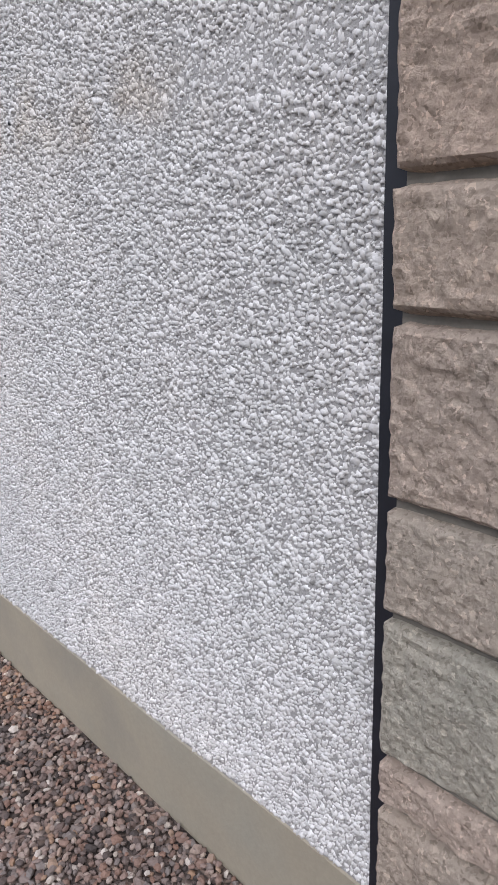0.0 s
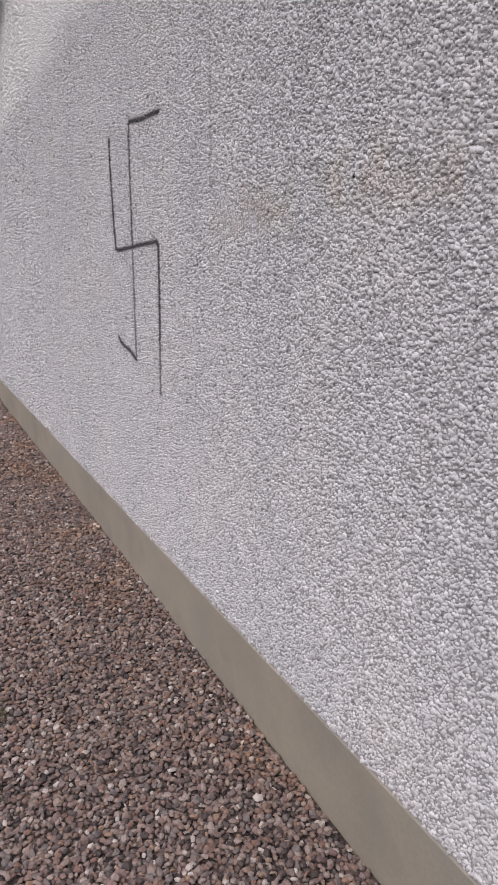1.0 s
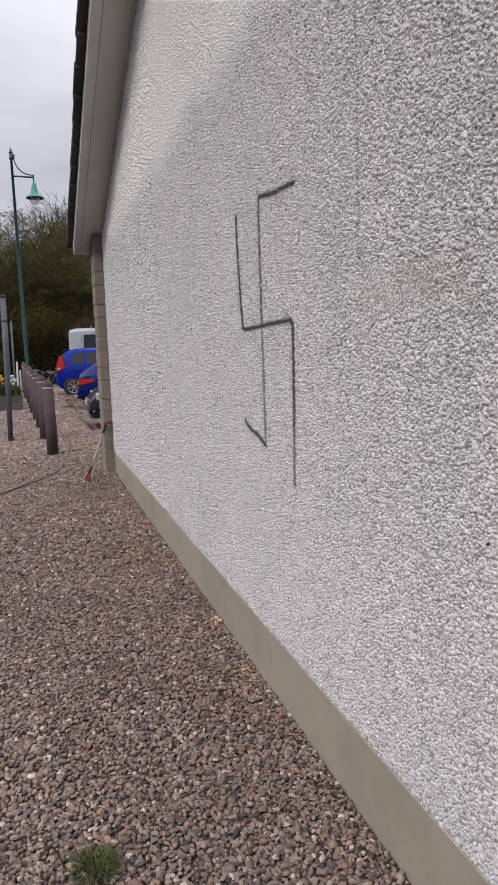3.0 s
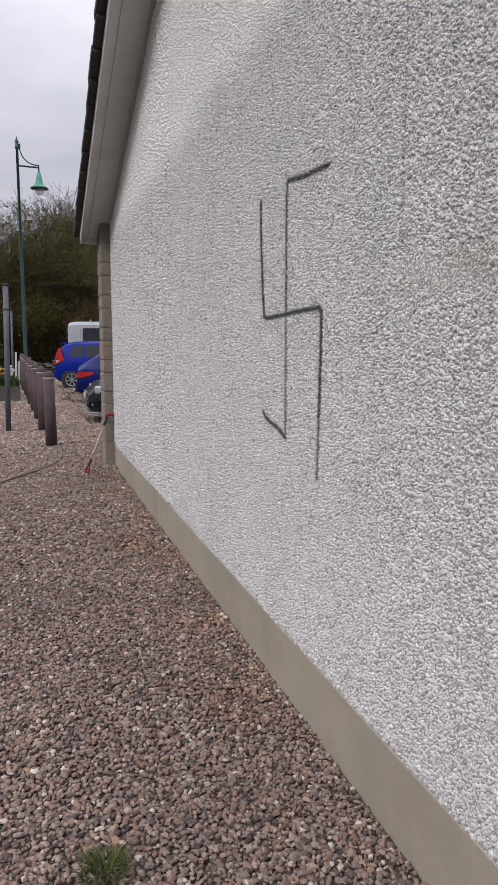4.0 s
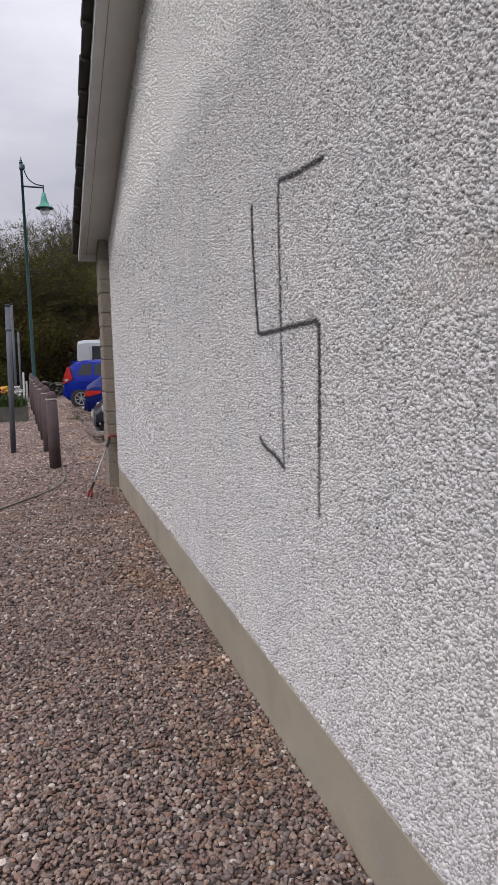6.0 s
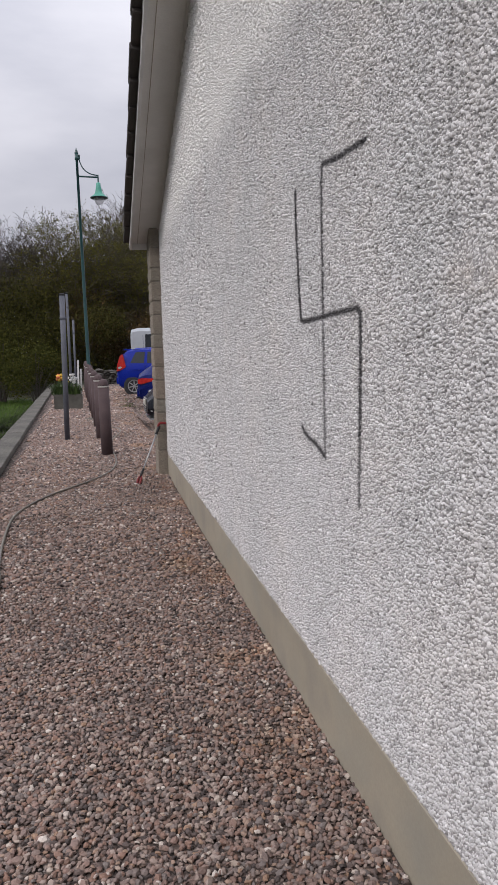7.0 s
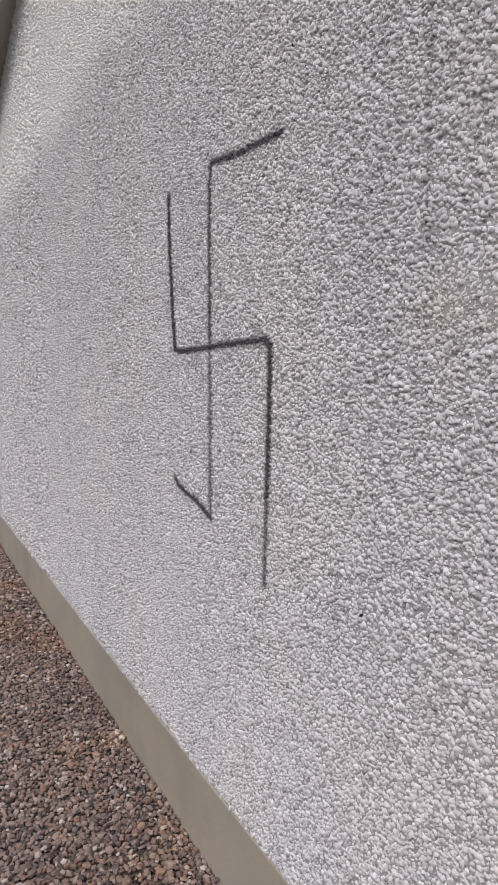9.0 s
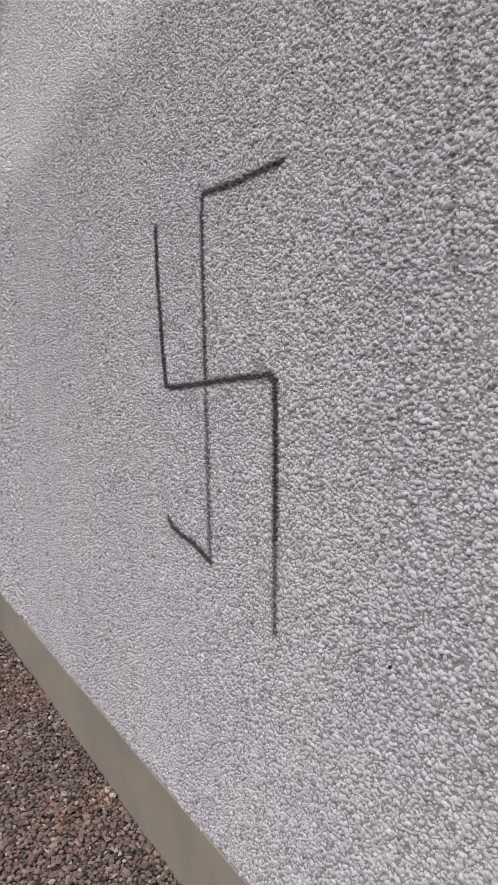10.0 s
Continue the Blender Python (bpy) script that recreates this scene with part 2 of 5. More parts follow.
M_WHITE = surface("white_board", [(0.62, 0.61, 0.585), (0.72, 0.71, 0.69)], 4.0, 0.5, 0.12, 90, wear=0.14)
M_SOFFIT = surface("soffit_board", [(0.66, 0.64, 0.60), (0.74, 0.72, 0.68)], 4.0, 0.55, 0.12, 90, wear=0.18)
M_TILE = surface("roof_tile", [(0.045, 0.04, 0.038), (0.085, 0.07, 0.062)], 9.0, 0.85, 0.7, 120, pick="object", wear=0.4)

# ---- building helpers ----
def mesh_of(name, verts, faces, material, smooth=False):
    me = bpy.data.meshes.new(name)
    me.from_pydata([tuple(v) for v in verts], [], [tuple(f) for f in faces])
    me.update()
    if material:
        me.materials.append(material)
    if smooth:
        me.polygons.foreach_set("use_smooth", [True] * len(me.polygons))
    return me


def tri_mesh(name, verts, tris, material, smooth=False):
    """A mesh from arrays of corners and triangles."""
    me = bpy.data.meshes.new(name)
    verts, tris = np.asarray(verts, np.float32), np.asarray(tris, np.int32)
    me.vertices.add(len(verts))
    me.vertices.foreach_set("co", verts.ravel())
    me.loops.add(tris.size)
    me.loops.foreach_set("vertex_index", tris.ravel())
    me.polygons.add(len(tris))
    me.polygons.foreach_set("loop_start", np.arange(0, tris.size, 3, dtype=np.int32))
    me.update(calc_edges=True)
    me.materials.append(material)
    me.polygons.foreach_set("use_smooth", np.full(len(tris), smooth))
    return me


def finish(bm, name, material, smooth=False):
    bmesh.ops.recalc_face_normals(bm, faces=bm.faces[:])
    me = bpy.data.meshes.new(name)
    bm.to_mesh(me)
    bm.free()
    if material:
        me.materials.append(material)
    me.polygons.foreach_set("use_smooth", [smooth] * len(me.polygons))
    return me


def part(name, bm, material, parent=None, label="", smooth=False, m=None):
    """Links a bmesh, or a mesh, as one object, under a thing or part if given."""
    me = finish(bm, name, material, smooth) if isinstance(bm, bmesh.types.BMesh) else bm
    ob = new(name, me)
    if parent is not None:
        ob.parent = parent
    if m is not None:
        ob.matrix_basis = m
    return tagged(ob, label)


def box(x0, x1, y0, y1, z0, z1, bevel=0.0, bm=None):
    bm = bm or bmesh.new()
    made = bmesh.ops.create_cube(bm, size=1.0)["verts"]
    for v in made:
        v.co = Vector(((x0 + x1) / 2 + v.co.x * (x1 - x0), (y0 + y1) / 2 + v.co.y * (y1 - y0), (z0 + z1) / 2 + v.co.z * (z1 - z0)))
    if bevel:
        edges = list({e for v in made for e in v.link_edges})
        bmesh.ops.bevel(bm, geom=edges, offset=bevel, segments=2, affect="EDGES", profile=0.6)
    return bm


def lathe(profile, n=16, bm=None, m=None, caps=True):
    """Turns (radius, height) pairs about z."""
    bm = bm or bmesh.new()
    rings = []
    for r, h in profile:
        rings.append([bm.verts.new((max(r, 1e-4) * math.cos(2 * math.pi * i / n), max(r, 1e-4) * math.sin(2 * math.pi * i / n), h)) for i in range(n)])
    for a, b in zip(rings, rings[1:]):
        for i in range(n):
            bm.faces.new((a[i], a[(i + 1) % n], b[(i + 1) % n], b[i]))
    if caps:
        bm.faces.new(rings[0][::-1])
        bm.faces.new(rings[-1])
    if m is not None:
        bmesh.ops.transform(bm, matrix=m, verts=[v for r in rings for v in r])
    return bm


def tube(points, radii, n=8, bm=None):
    """A round tube along points."""
    bm = bm or bmesh.new()
    pts = [Vector(p) for p in points]
    radii = [radii] * len(pts) if isinstance(radii, (int, float)) else radii
    rings, side = [], None
    for i, p in enumerate(pts):
        d = (pts[min(i + 1, len(pts) - 1)] - pts[max(i - 1, 0)]).normalized()
        if side is None:
            side = d.orthogonal().normalized()
        side = (side - d * side.dot(d)).normalized()
        other = d.cross(side)
        rings.append([bm.verts.new(p + (side * math.cos(2 * math.pi * k / n) + other * math.sin(2 * math.pi * k / n)) * radii[i]) for k in range(n)])
    for a, b in zip(rings, rings[1:]):
        for k in range(n):
            bm.faces.new((a[k], a[(k + 1) % n], b[(k + 1) % n], b[k]))
    bm.faces.new(rings[0][::-1])
    bm.faces.new(rings[-1])
    return bm


def curve_points(ctrl, steps=8):
    """Smooth points through the control points."""
    c = [Vector(p) for p in ctrl]
    out = []
    for i in range(len(c) - 1):
        a, b, d, e = c[max(i - 1, 0)], c[i], c[i + 1], c[min(i + 2, len(c) - 1)]
        for s in range(steps):
            u = s / steps
            out.append(0.5 * ((2 * b) + (d - a) * u + (2 * a - 5 * b + 4 * d - e) * u * u + (3 * b - a - 3 * d + e) * u ** 3))
    return out + [c[-1]]


# ---- ground: one sheet, lower beyond the low wall ----
CAP_X = lambda y: -1.70 - 0.036 * (y - 8.6)


def ground_height(x, y):
    z = 0.0
    out = CAP_X(y) - 0.22 - x
    if out > 0:
        z -= min(0.55, out * 1.4)
        z += 0.12 * (noise.noise((x * 0.4, y * 0.4, 3.0)))
    if x > 0 and 11.5 < y < 22.6:
        z -= 0.24 * min(1, x * 4) * max(0, min(1, (y - 11.5), (22.6 - y)))
    if y > 36:
        z += min(2.2, (y - 36) * 0.12)
    return z


def axis(lo, hi, step, grow):
    a, s = [], step
    v = lo
    while v < hi:
        a.append(v)
        v += step
    v = hi
    while v < 600:
        a.append(v)
        v += s
        s *= grow
    v, s, left = lo - step, step, []
    while v > -600:
        left.append(v)
        v -= s
        s *= grow
    return left[::-1] + a + [600.0]


gx, gy = axis(-7, 5, 0.2, 1.5), axis(-4, 46, 0.5, 1.5)
gx[0], gy[0] = -600.0, -600.0
gv = [(x, y, ground_height(x, y)) for y in gy for x in gx]
gf = [(j * len(gx) + i, j * len(gx) + i + 1, (j + 1) * len(gx) + i + 1, (j + 1) * len(gx) + i) for j in range(len(gy) - 1) for i in range(len(gx) - 1)]
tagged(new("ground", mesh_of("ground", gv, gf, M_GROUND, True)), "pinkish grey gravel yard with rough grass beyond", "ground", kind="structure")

# ---- gable wall ----
PLINTH, WALL_END = 0.220, 7.31
SLOPE, RIDGE_Y = 0.31, 3.55


def soffit_z(y):
    return 2.79 + SLOPE * (6.0 - max(y, 2 * RIDGE_Y - y))


prof = [(-0.07, 0.0), (WALL_END + 0.3, 0.0), (WALL_END + 0.3, soffit_z(WALL_END + 0.3) + 0.02), (RIDGE_Y, soffit_z(RIDGE_Y) + 0.02), (-0.45, soffit_z(-0.45) + 0.02), (-0.45, 0.0)]
gable_v = [(x, y, z) for x in (0.0, 0.32) for y, z in prof]
k = len(prof)
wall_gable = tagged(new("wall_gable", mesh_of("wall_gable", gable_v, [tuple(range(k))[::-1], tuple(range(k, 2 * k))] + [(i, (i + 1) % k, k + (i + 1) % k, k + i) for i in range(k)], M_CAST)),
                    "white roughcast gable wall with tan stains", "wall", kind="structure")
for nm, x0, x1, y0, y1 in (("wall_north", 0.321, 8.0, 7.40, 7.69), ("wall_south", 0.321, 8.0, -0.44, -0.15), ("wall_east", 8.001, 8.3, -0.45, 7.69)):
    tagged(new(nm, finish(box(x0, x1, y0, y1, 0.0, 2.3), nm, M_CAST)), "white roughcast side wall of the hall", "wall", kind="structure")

# smooth painted base course, standing a little back from the chips
plinth_bm = bmesh.new()
cols = [i * 0.05 for i in range(int(WALL_END / 0.05) + 1)]
pv = []
for y in cols:
    top = PLINTH + 0.003 * noise.noise((y * 3, 0, 0))
    wave = 0.0012 * noise.noise((y * 2.2, 5, 0))
    pv.append([plinth_bm.verts.new((-0.004 + wave, y, -0.05)), plinth_bm.verts.new((-0.004 + wave, y, PLINTH * 0.5)), plinth_bm.verts.new((-0.0045 + wave, y, top)), plinth_bm.verts.new((0.01, y, top + 0.004))])
for a, b in zip(pv, pv[1:]):
    for i in range(3):
        plinth_bm.faces.new((a[i], b[i], b[i + 1], a[i + 1]))
tagged(part("baseboard", plinth_bm, M_PLINTH), "smooth grey painted base course of the wall", "plinth", kind="structure")


def chip_field(y0, y1, z0, z1, step, size, seed, top=None, corners=4):
    """Centres, corners and triangles of flat-topped angular chips of dashed stone on the wall's face."""
    rng = np.random.default_rng(seed)
    ny, nz = int((y1 - y0) / step), int((z1 - z0) / step)
    yy, zz = np.meshgrid(y0 + (np.arange(ny) + 0.5) * step, z0 + (np.arange(nz) + 0.5) * step)
    c = np.stack([yy.ravel(), zz.ravel()], 1) + rng.uniform(-0.5, 0.5, (ny * nz, 2)) * step * 1.1
    c = c[rng.random(len(c)) > 0.03]
    c = c[(c[:, 1] > z0 + rng.uniform(0, 0.006, len(c))) & (c[:, 1] < z1)]
    if top is not None:
        c = c[c[:, 1] < top(c[:, 0])]
    n, m = len(c), corners
    big = size * np.clip(rng.lognormal(0, 0.32, n), 0.45, 2.0)
    flatness = rng.uniform(0.55, 0.95, n)
    tall = size * rng.uniform(0.18, 0.58, n) * np.clip(big / size, 0.7, 1.3)
    worn = np.exp(-((c[:, 1] - 1.335 - 0.02 * np.sin(c[:, 0] * 9)) / 0.045) ** 2) * np.clip(np.sin(c[:, 0] * 5.3 + 0.4) + 0.35, 0, 1) * (c[:, 0] < 1.5)
    tall *= 1 - 0.72 * worn
    # a rough polygon, longer than wide, turned by chance
    ang = (np.arange(m)[None] + rng.uniform(-0.3, 0.3, (n, m))) * 2 * np.pi / m
    rad = big[:, None] * (0.77 if m > 3 else 0.88) * rng.uniform(0.75, 1.15, (n, m))
    pu, pv = np.cos(ang) * rad, np.sin(ang) * rad * flatness[:, None]
    a = rng.uniform(0, 2 * np.pi, n)[:, None]
    u, v = pu * np.cos(a) - pv * np.sin(a), pu * np.sin(a) + pv * np.cos(a)
    # the face stands proud, smaller than the foot and tilted
    shrink = rng.uniform(0.50, 0.78, (n, 1))
    tu, tv = rng.normal(0, 0.28, (n, 1)), rng.normal(0, 0.28, (n, 1))
    face = np.maximum(tall[:, None] + (u * tu + v * tv) * shrink, size * 0.08)
    foot = np.full((n, m), 0.0012)
    x = np.concatenate([foot, -face], 1)
    y = c[:, :1] + np.concatenate([u, u * shrink], 1)
    z = c[:, 1:] + np.concatenate([v, v * shrink], 1)
    verts = np.stack([x, y, np.maximum(z, z0 - 0.003)], 2)
    one = chip_tris(m)
    tris = (np.arange(n)[:, None, None] * 2 * m + one[None]).reshape(-1, 3)
    return c, verts, tris


def chip_tris(m):
    """Triangles of one chip: its sides, then its face."""
    sides = [t for k in range(m) for t in ((k, m + k, (k + 1) % m), ((k + 1) % m, m + k, m + (k + 1) % m))]
    return np.array(sides + [(m, m + k + 1, m + k) for k in range(1, m - 1)])


# spray strokes on the wall, as (y, z) corners with their width and strength
STROKES = [
    ([(1.925, 1.671), (2.02, 1.678), (2.11, 1.683), (2.245, 1.700)], 0.0080, 0.92),
    ([(2.248, 1.700), (2.256, 1.64), (2.254, 1.30)], 0.0105, 0.74),
    ([(2.254, 1.30), (2.252, 1.08), (2.250, 0.885)], 0.0120, 0.57),
    ([(2.246, 0.886), (2.33, 0.912), (2.42, 0.928), (2.466, 0.940), (2.482, 0.958)], 0.0084, 0.86),
    ([(2.518, 1.684), (2.512, 1.55), (2.494, 1.40), (2.478, 1.296)], 0.0120, 0.92),
    ([(2.480, 1.291), (2.44, 1.283), (2.36, 1.284), (2.253, 1.288), (2.12, 1.291), (1.985, 1.293)], 0.0078, 0.90),
    ([(1.982, 1.292), (1.962, 1.280), (1.966, 1.10), (1.972, 0.98)], 0.0108, 0.88),
    ([(1.972, 0.98), (1.976, 0.88), (1.979, 0.80)], 0.0108, 0.62),
]


def spray(y, z):
    """Dose of paint at points of the wall."""
    dose = np.zeros(len(y))
    for line, wide, full in STROKES:
        for (ya, za), (yb, zb) in zip(line, line[1:]):
            dy, dz = yb - ya, zb - za
            u = np.clip(((y - ya) * dy + (z - za) * dz) / (dy * dy + dz * dz), 0, 1)
            d = np.hypot(y - ya - u * dy, z - za - u * dz)
            dose = np.maximum(dose, full * np.exp(-(d / wide) ** 2 * 0.8) + 0.10 * np.exp(-(d / 0.03) ** 2))
    return dose


def with_paint(me, verts):
    flat_v = verts.reshape(-1, 3)
    me.attributes.new("paint", "FLOAT", "POINT").data.foreach_set("value", spray(flat_v[:, 1], flat_v[:, 2]).astype(np.float32))
    return me


SEEN_TOP = lambda y: np.minimum(1.55 + 0.43 * y, 2.79 + SLOPE * (6.0 - y))
centres, cv, ct = chip_field(1.25, 2.75, PLINTH + 0.001, 3.2, 0.0060, 0.0064, 11, SEEN_TOP)
near_line = spray(centres[:, 0], centres[:, 1]) > 0.012


def pick_chips(keep):
    v = cv[keep]
    return v.reshape(-1, 3), (np.arange(len(v))[:, None, None] * 8 + chip_tris(4)[None]).reshape(-1, 3)


def dash_patch(v, f, smooth=False):
    ob = tagged(new("pebble_dash", tri_mesh("pebble_dash", v.reshape(-1, 3), f, M_CHIP, smooth)), "pale stone chips of the roughcast", kind="stuff")
    ob.parent = wall_gable


dash_patch(*pick_chips(~near_line), True)
dash_patch(*chip_field(0.0, 1.25, PLINTH + 0.001, 2.2, 0.0059, 0.0063, 14, SEEN_TOP)[1:], True)
dash_patch(*chip_field(2.75, 4.2, PLINTH + 0.001, 3.4, 0.0072, 0.0076, 15, SEEN_TOP, 3)[1:], True)
dash_patch(*chip_field(4.2, WALL_END, PLINTH + 0.001, 3.5, 0.0124, 0.0130, 12, lambda y: 2.79 + SLOPE * (6.0 - y), 3)[1:], True)

# the sprayed mark: painted chips and the painted bed between them
v, f = pick_chips(near_line)
graffiti = tagged(new("graffiti", with_paint(tri_mesh("graffiti", v, f, M_SPRAY, True), v)), "black spray-painted hooked lines on the roughcast wall", "graffiti")
cell = 0.005
by, bz = np.meshgrid(np.arange(1.86, 2.60, cell), np.arange(0.72, 1.78, cell))
bed_v = np.stack([np.full(by.size, -0.0009), by.ravel(), bz.ravel()], 1)
rows_n, cols_n = by.shape
q = (np.arange(rows_n - 1)[:, None] * cols_n + np.arange(cols_n - 1)[None]).ravel()
q = q[spray(bed_v[q, 1], bed_v[q, 2]) > 0.01]
bed_f = np.concatenate([np.stack([q, q + cols_n, q + 1], 1), np.stack([q + 1, q + cols_n, q + cols_n + 1], 1)])
used = np.unique(bed_f)
back_to = np.zeros(len(bed_v), int)
back_to[used] = np.arange(len(used))
bed_v = bed_v[used]
part("paint_film", with_paint(tri_mesh("paint_film", bed_v, back_to[bed_f], M_SPRAY_BED), bed_v), None, graffiti, "thin black spray film between the chips")

# small raised black studs for the shade in holes where chips have dropped out
for y, z in ((1.025, 0.858), (1.648, 0.837), (2.87, 0.67), (1.886, 1.81), (0.853, 1.353)):
    part("dropped_chip", lathe([(0.0034, 0.0), (0.003, 0.0040), (0.0012, 0.0046)], 7, m=Matrix.Translation((0, y, z)) @ pose(0, 0, 0, 0, -90, 0)), M_BLUE_BLACK, wall_gable, "black stud standing for the shade in a missing chip's hole")

# ---- stone pilasters at both ends of the gable ----
def rocky_block(name, dx, dy, dz, seed, fine, material, round_=0.016):
    """A split-faced block; its rough face looks along -x, its origin is at the middle of its foot."""
    bm = bmesh.new()
    ny, nz = max(3, int(dy / fine)), max(3, int(dz / fine))
    grid = [[None] * (nz + 1) for _ in range(ny + 1)]
    for i in range(ny + 1):
        for j in range(nz + 1):
            y, z = -dy / 2 + dy * i / ny, dz * j / nz
            inset = min(i, ny - i, j, nz - j)
            bulge = 0.0045 * noise.noise((y * 14 + seed * 7.1, z * 14, seed)) + 0.0024 * noise.noise((y * 42, z * 45 + seed, 2)) + 0.0034 * noise.noise((y * 95, z * 95 + seed, 5))
            edge_y = 0.0022 * noise.noise((z * 40, seed * 3, 1)) if i in (0, ny) else 0
            edge_z = 0.0022 * noise.noise((y * 40, seed * 5, 1)) if j in (0, nz) else 0
            x = -dx - bulge if inset > 1 else -dx + (round_, round_ / 4)[inset] - bulge * (0.5, 0.8)[inset]
            # corners knocked off
            ty, tz = max(0.0, abs(y) - dy / 2 + round_), max(0.0, abs(z - dz / 2) - dz / 2 + round_)
            if math.hypot(ty, tz) > round_:
                k = round_ / math.hypot(ty, tz)
                y, z = math.copysign(dy / 2 - round_ + ty * k, y), dz / 2 + math.copysign(dz / 2 - round_ + tz * k, z - dz / 2)
            grid[i][j] = bm.verts.new((x, y + edge_y, z + edge_z))
    for i in range(ny):
        for j in range(nz):
            bm.faces.new((grid[i][j], grid[i][j + 1], grid[i + 1][j + 1], grid[i + 1][j]))
    rim = [grid[i][0] for i in range(ny)] + [grid[ny][j] for j in range(nz)] + [grid[i][nz] for i in range(ny, 0, -1)] + [grid[0][j] for j in range(nz, 0, -1)]
    hind = [bm.verts.new((0.0, v.co.y, v.co.z)) for v in rim]
    for i in range(len(rim)):
        bm.faces.new((rim[i], rim[(i + 1) % len(rim)], hind[(i + 1) % len(rim)], hind[i]))
    bm.faces.new(hind)
    return finish(bm, name, material)


def pilaster(name, y0, y1, proud, joints, label, fine, material, round_):
    core = tagged(new(name, finish(box(-proud + 0.014, -0.001, y0 + 0.008, y1 - 0.008, -0.1, joints[-1]), name, M_JOINT)), label, "pilaster", kind="structure")
    for i, (a, b) in enumerate(zip(joints, joints[1:])):
        gap = 0.004
        part("stone_block", rocky_block("stone_block", proud, y1 - y0, b - a - 2 * gap, i + 3.7 * y1, fine, material, round_), None, core, m=pose(random.uniform(-0.002, 0.002) - 0.001, (y0 + y1) / 2, a + gap))
    return core


NEAR_JOINTS = [-0.05, 0.13, 0.318, 0.510, 0.578, 0.76, 0.887, 1.074, 1.196, 1.40, 1.53, 1.72, 1.85, 2.04, 2.20]
pilaster("pilaster_south", -0.47, -0.075, 0.10, NEAR_JOINTS, "brown split-faced stone pilaster beside the roughcast", 0.0045, M_STONE_WARM, 0.016)
FAR_JOINTS = [-0.05, 0.26, 0.45, 0.64, 0.77, 0.96, 1.09, 1.28, 1.41, 1.60, 1.73, 1.92, 2.05, 2.24, 2.43]
pilaster("pilaster_north", WALL_END, WALL_END + 0.36, 0.10, FAR_JOINTS, "grey-brown split-faced stone pilaster at the gable's end", 0.011, M_STONE, 0.006)

# black strip beside the near pilaster
edge_strip = bmesh.new()
for i in range(60):
    z0, z1 = PLINTH - 0.21 + i * 0.04, PLINTH - 0.21 + (i + 1) * 0.04
    w = [0.0012 * noise.noise((z * 9, 4, 1)) for z in (z0, z1)]
    vs = [edge_strip.verts.new(c) for c in ((-0.0075, -0.001 + w[0], z0), (-0.0075, -0.001 + w[1], z1), (-0.003, -0.074, z1), (-0.003, -0.074, z0))]
    edge_strip.faces.new(vs)
    edge_strip.faces.new([edge_strip.verts.new(c) for c in ((-0.0075, -0.001 + w[0], z0), (0.0, 0.0 + w[0], z0), (0.0, 0.0 + w[1], z1), (-0.0075, -0.001 + w[1], z1))])
tagged(part("trim", edge_strip, M_BLUE_BLACK), "narrow black strip between roughcast and stone", "trim", kind="structure")

# ---- roof: verge box, boards, tiles ----
OUT = -0.27
EAVE_Y = 7.65
ends = [(EAVE_Y, soffit_z(EAVE_Y)), (RIDGE_Y, soffit_z(RIDGE_Y)), (2 * RIDGE_Y - EAVE_Y, soffit_z(EAVE_Y))]


def sloped(name, x0, x1, low, high, material, label, bevel=0.0, y_out=0.0):
    """A board that follows both slopes, between two heights over the soffit line."""
    e = [(ends[0][0] + y_out, ends[0][1] - SLOPE * y_out), ends[1], (ends[2][0] - y_out, ends[2][1] - SLOPE * y_out)]
    vs, fs = [], []
    for x in (x0, x1):
        vs += [(x, y, z + low) for y, z in e] + [(x, y, z + high) for y, z in e]
    fs = [(0, 1, 4, 3), (1, 2, 5, 4), (6, 9, 10, 7), (7, 10, 11, 8), (0, 6, 7, 1), (1, 7, 8, 2), (3, 4, 10, 9), (4, 5, 11, 10), (0, 3, 9, 6), (2, 8, 11, 5)]
    bm = bmesh.new()
    bv = [bm.verts.new(v) for v in vs]
    for f in fs:
        bm.faces.new([bv[i] for i in f])
    if bevel:
        bmesh.ops.bevel(bm, geom=bm.edges[:], offset=bevel, segments=2, affect="EDGES")
    return finish(bm, name, material)


roof = tagged(new("roof", sloped("roof", OUT + 0.03, 8.5, 0.058, 0.085, M_TILE, "", y_out=0.05)), "low-pitched roof with dark grey tiles", "roof", kind="structure")
part("soffit", sloped("soffit", OUT + 0.02, -0.0005, 0.042, 0.056, M_SOFFIT, ""), None, roof, "grey-white boxed soffit under the verge")
part("soffit_trim", sloped("soffit_trim", -0.022, -0.0008, 0.026, 0.0415, M_SOFFIT, ""), None, roof)
part("soffit_joint", sloped("soffit_joint", OUT + 0.074, OUT + 0.079, 0.038, 0.0415, M_PLINTH, ""), None, roof)
part("bargeboard", sloped("bargeboard", OUT - 0.002, OUT + 0.02, -0.016, 0.095, M_WHITE, "", 0.003), None, roof, "white painted bargeboard")
end_bm = bmesh.new()
ez = soffit_z(EAVE_Y)
box(OUT + 0.0205, -0.102, EAVE_Y - 0.016, EAVE_Y, ez - 0.014, ez + 0.09, 0.0, end_bm)
part("end_board", end_bm, M_WHITE, roof)
step = 0.30
length = (EAVE_Y + 0.05 - RIDGE_Y) * math.hypot(1, SLOPE)
tb = box(-0.165, 0.165, -0.19, 0.19, -0.022, 0.026, 0.0)
for vtx in tb.verts:
    vtx.co.z += 0.012 * math.cos(vtx.co.x * 19) + (0.004 if vtx.co.y > 0 else 0.0)
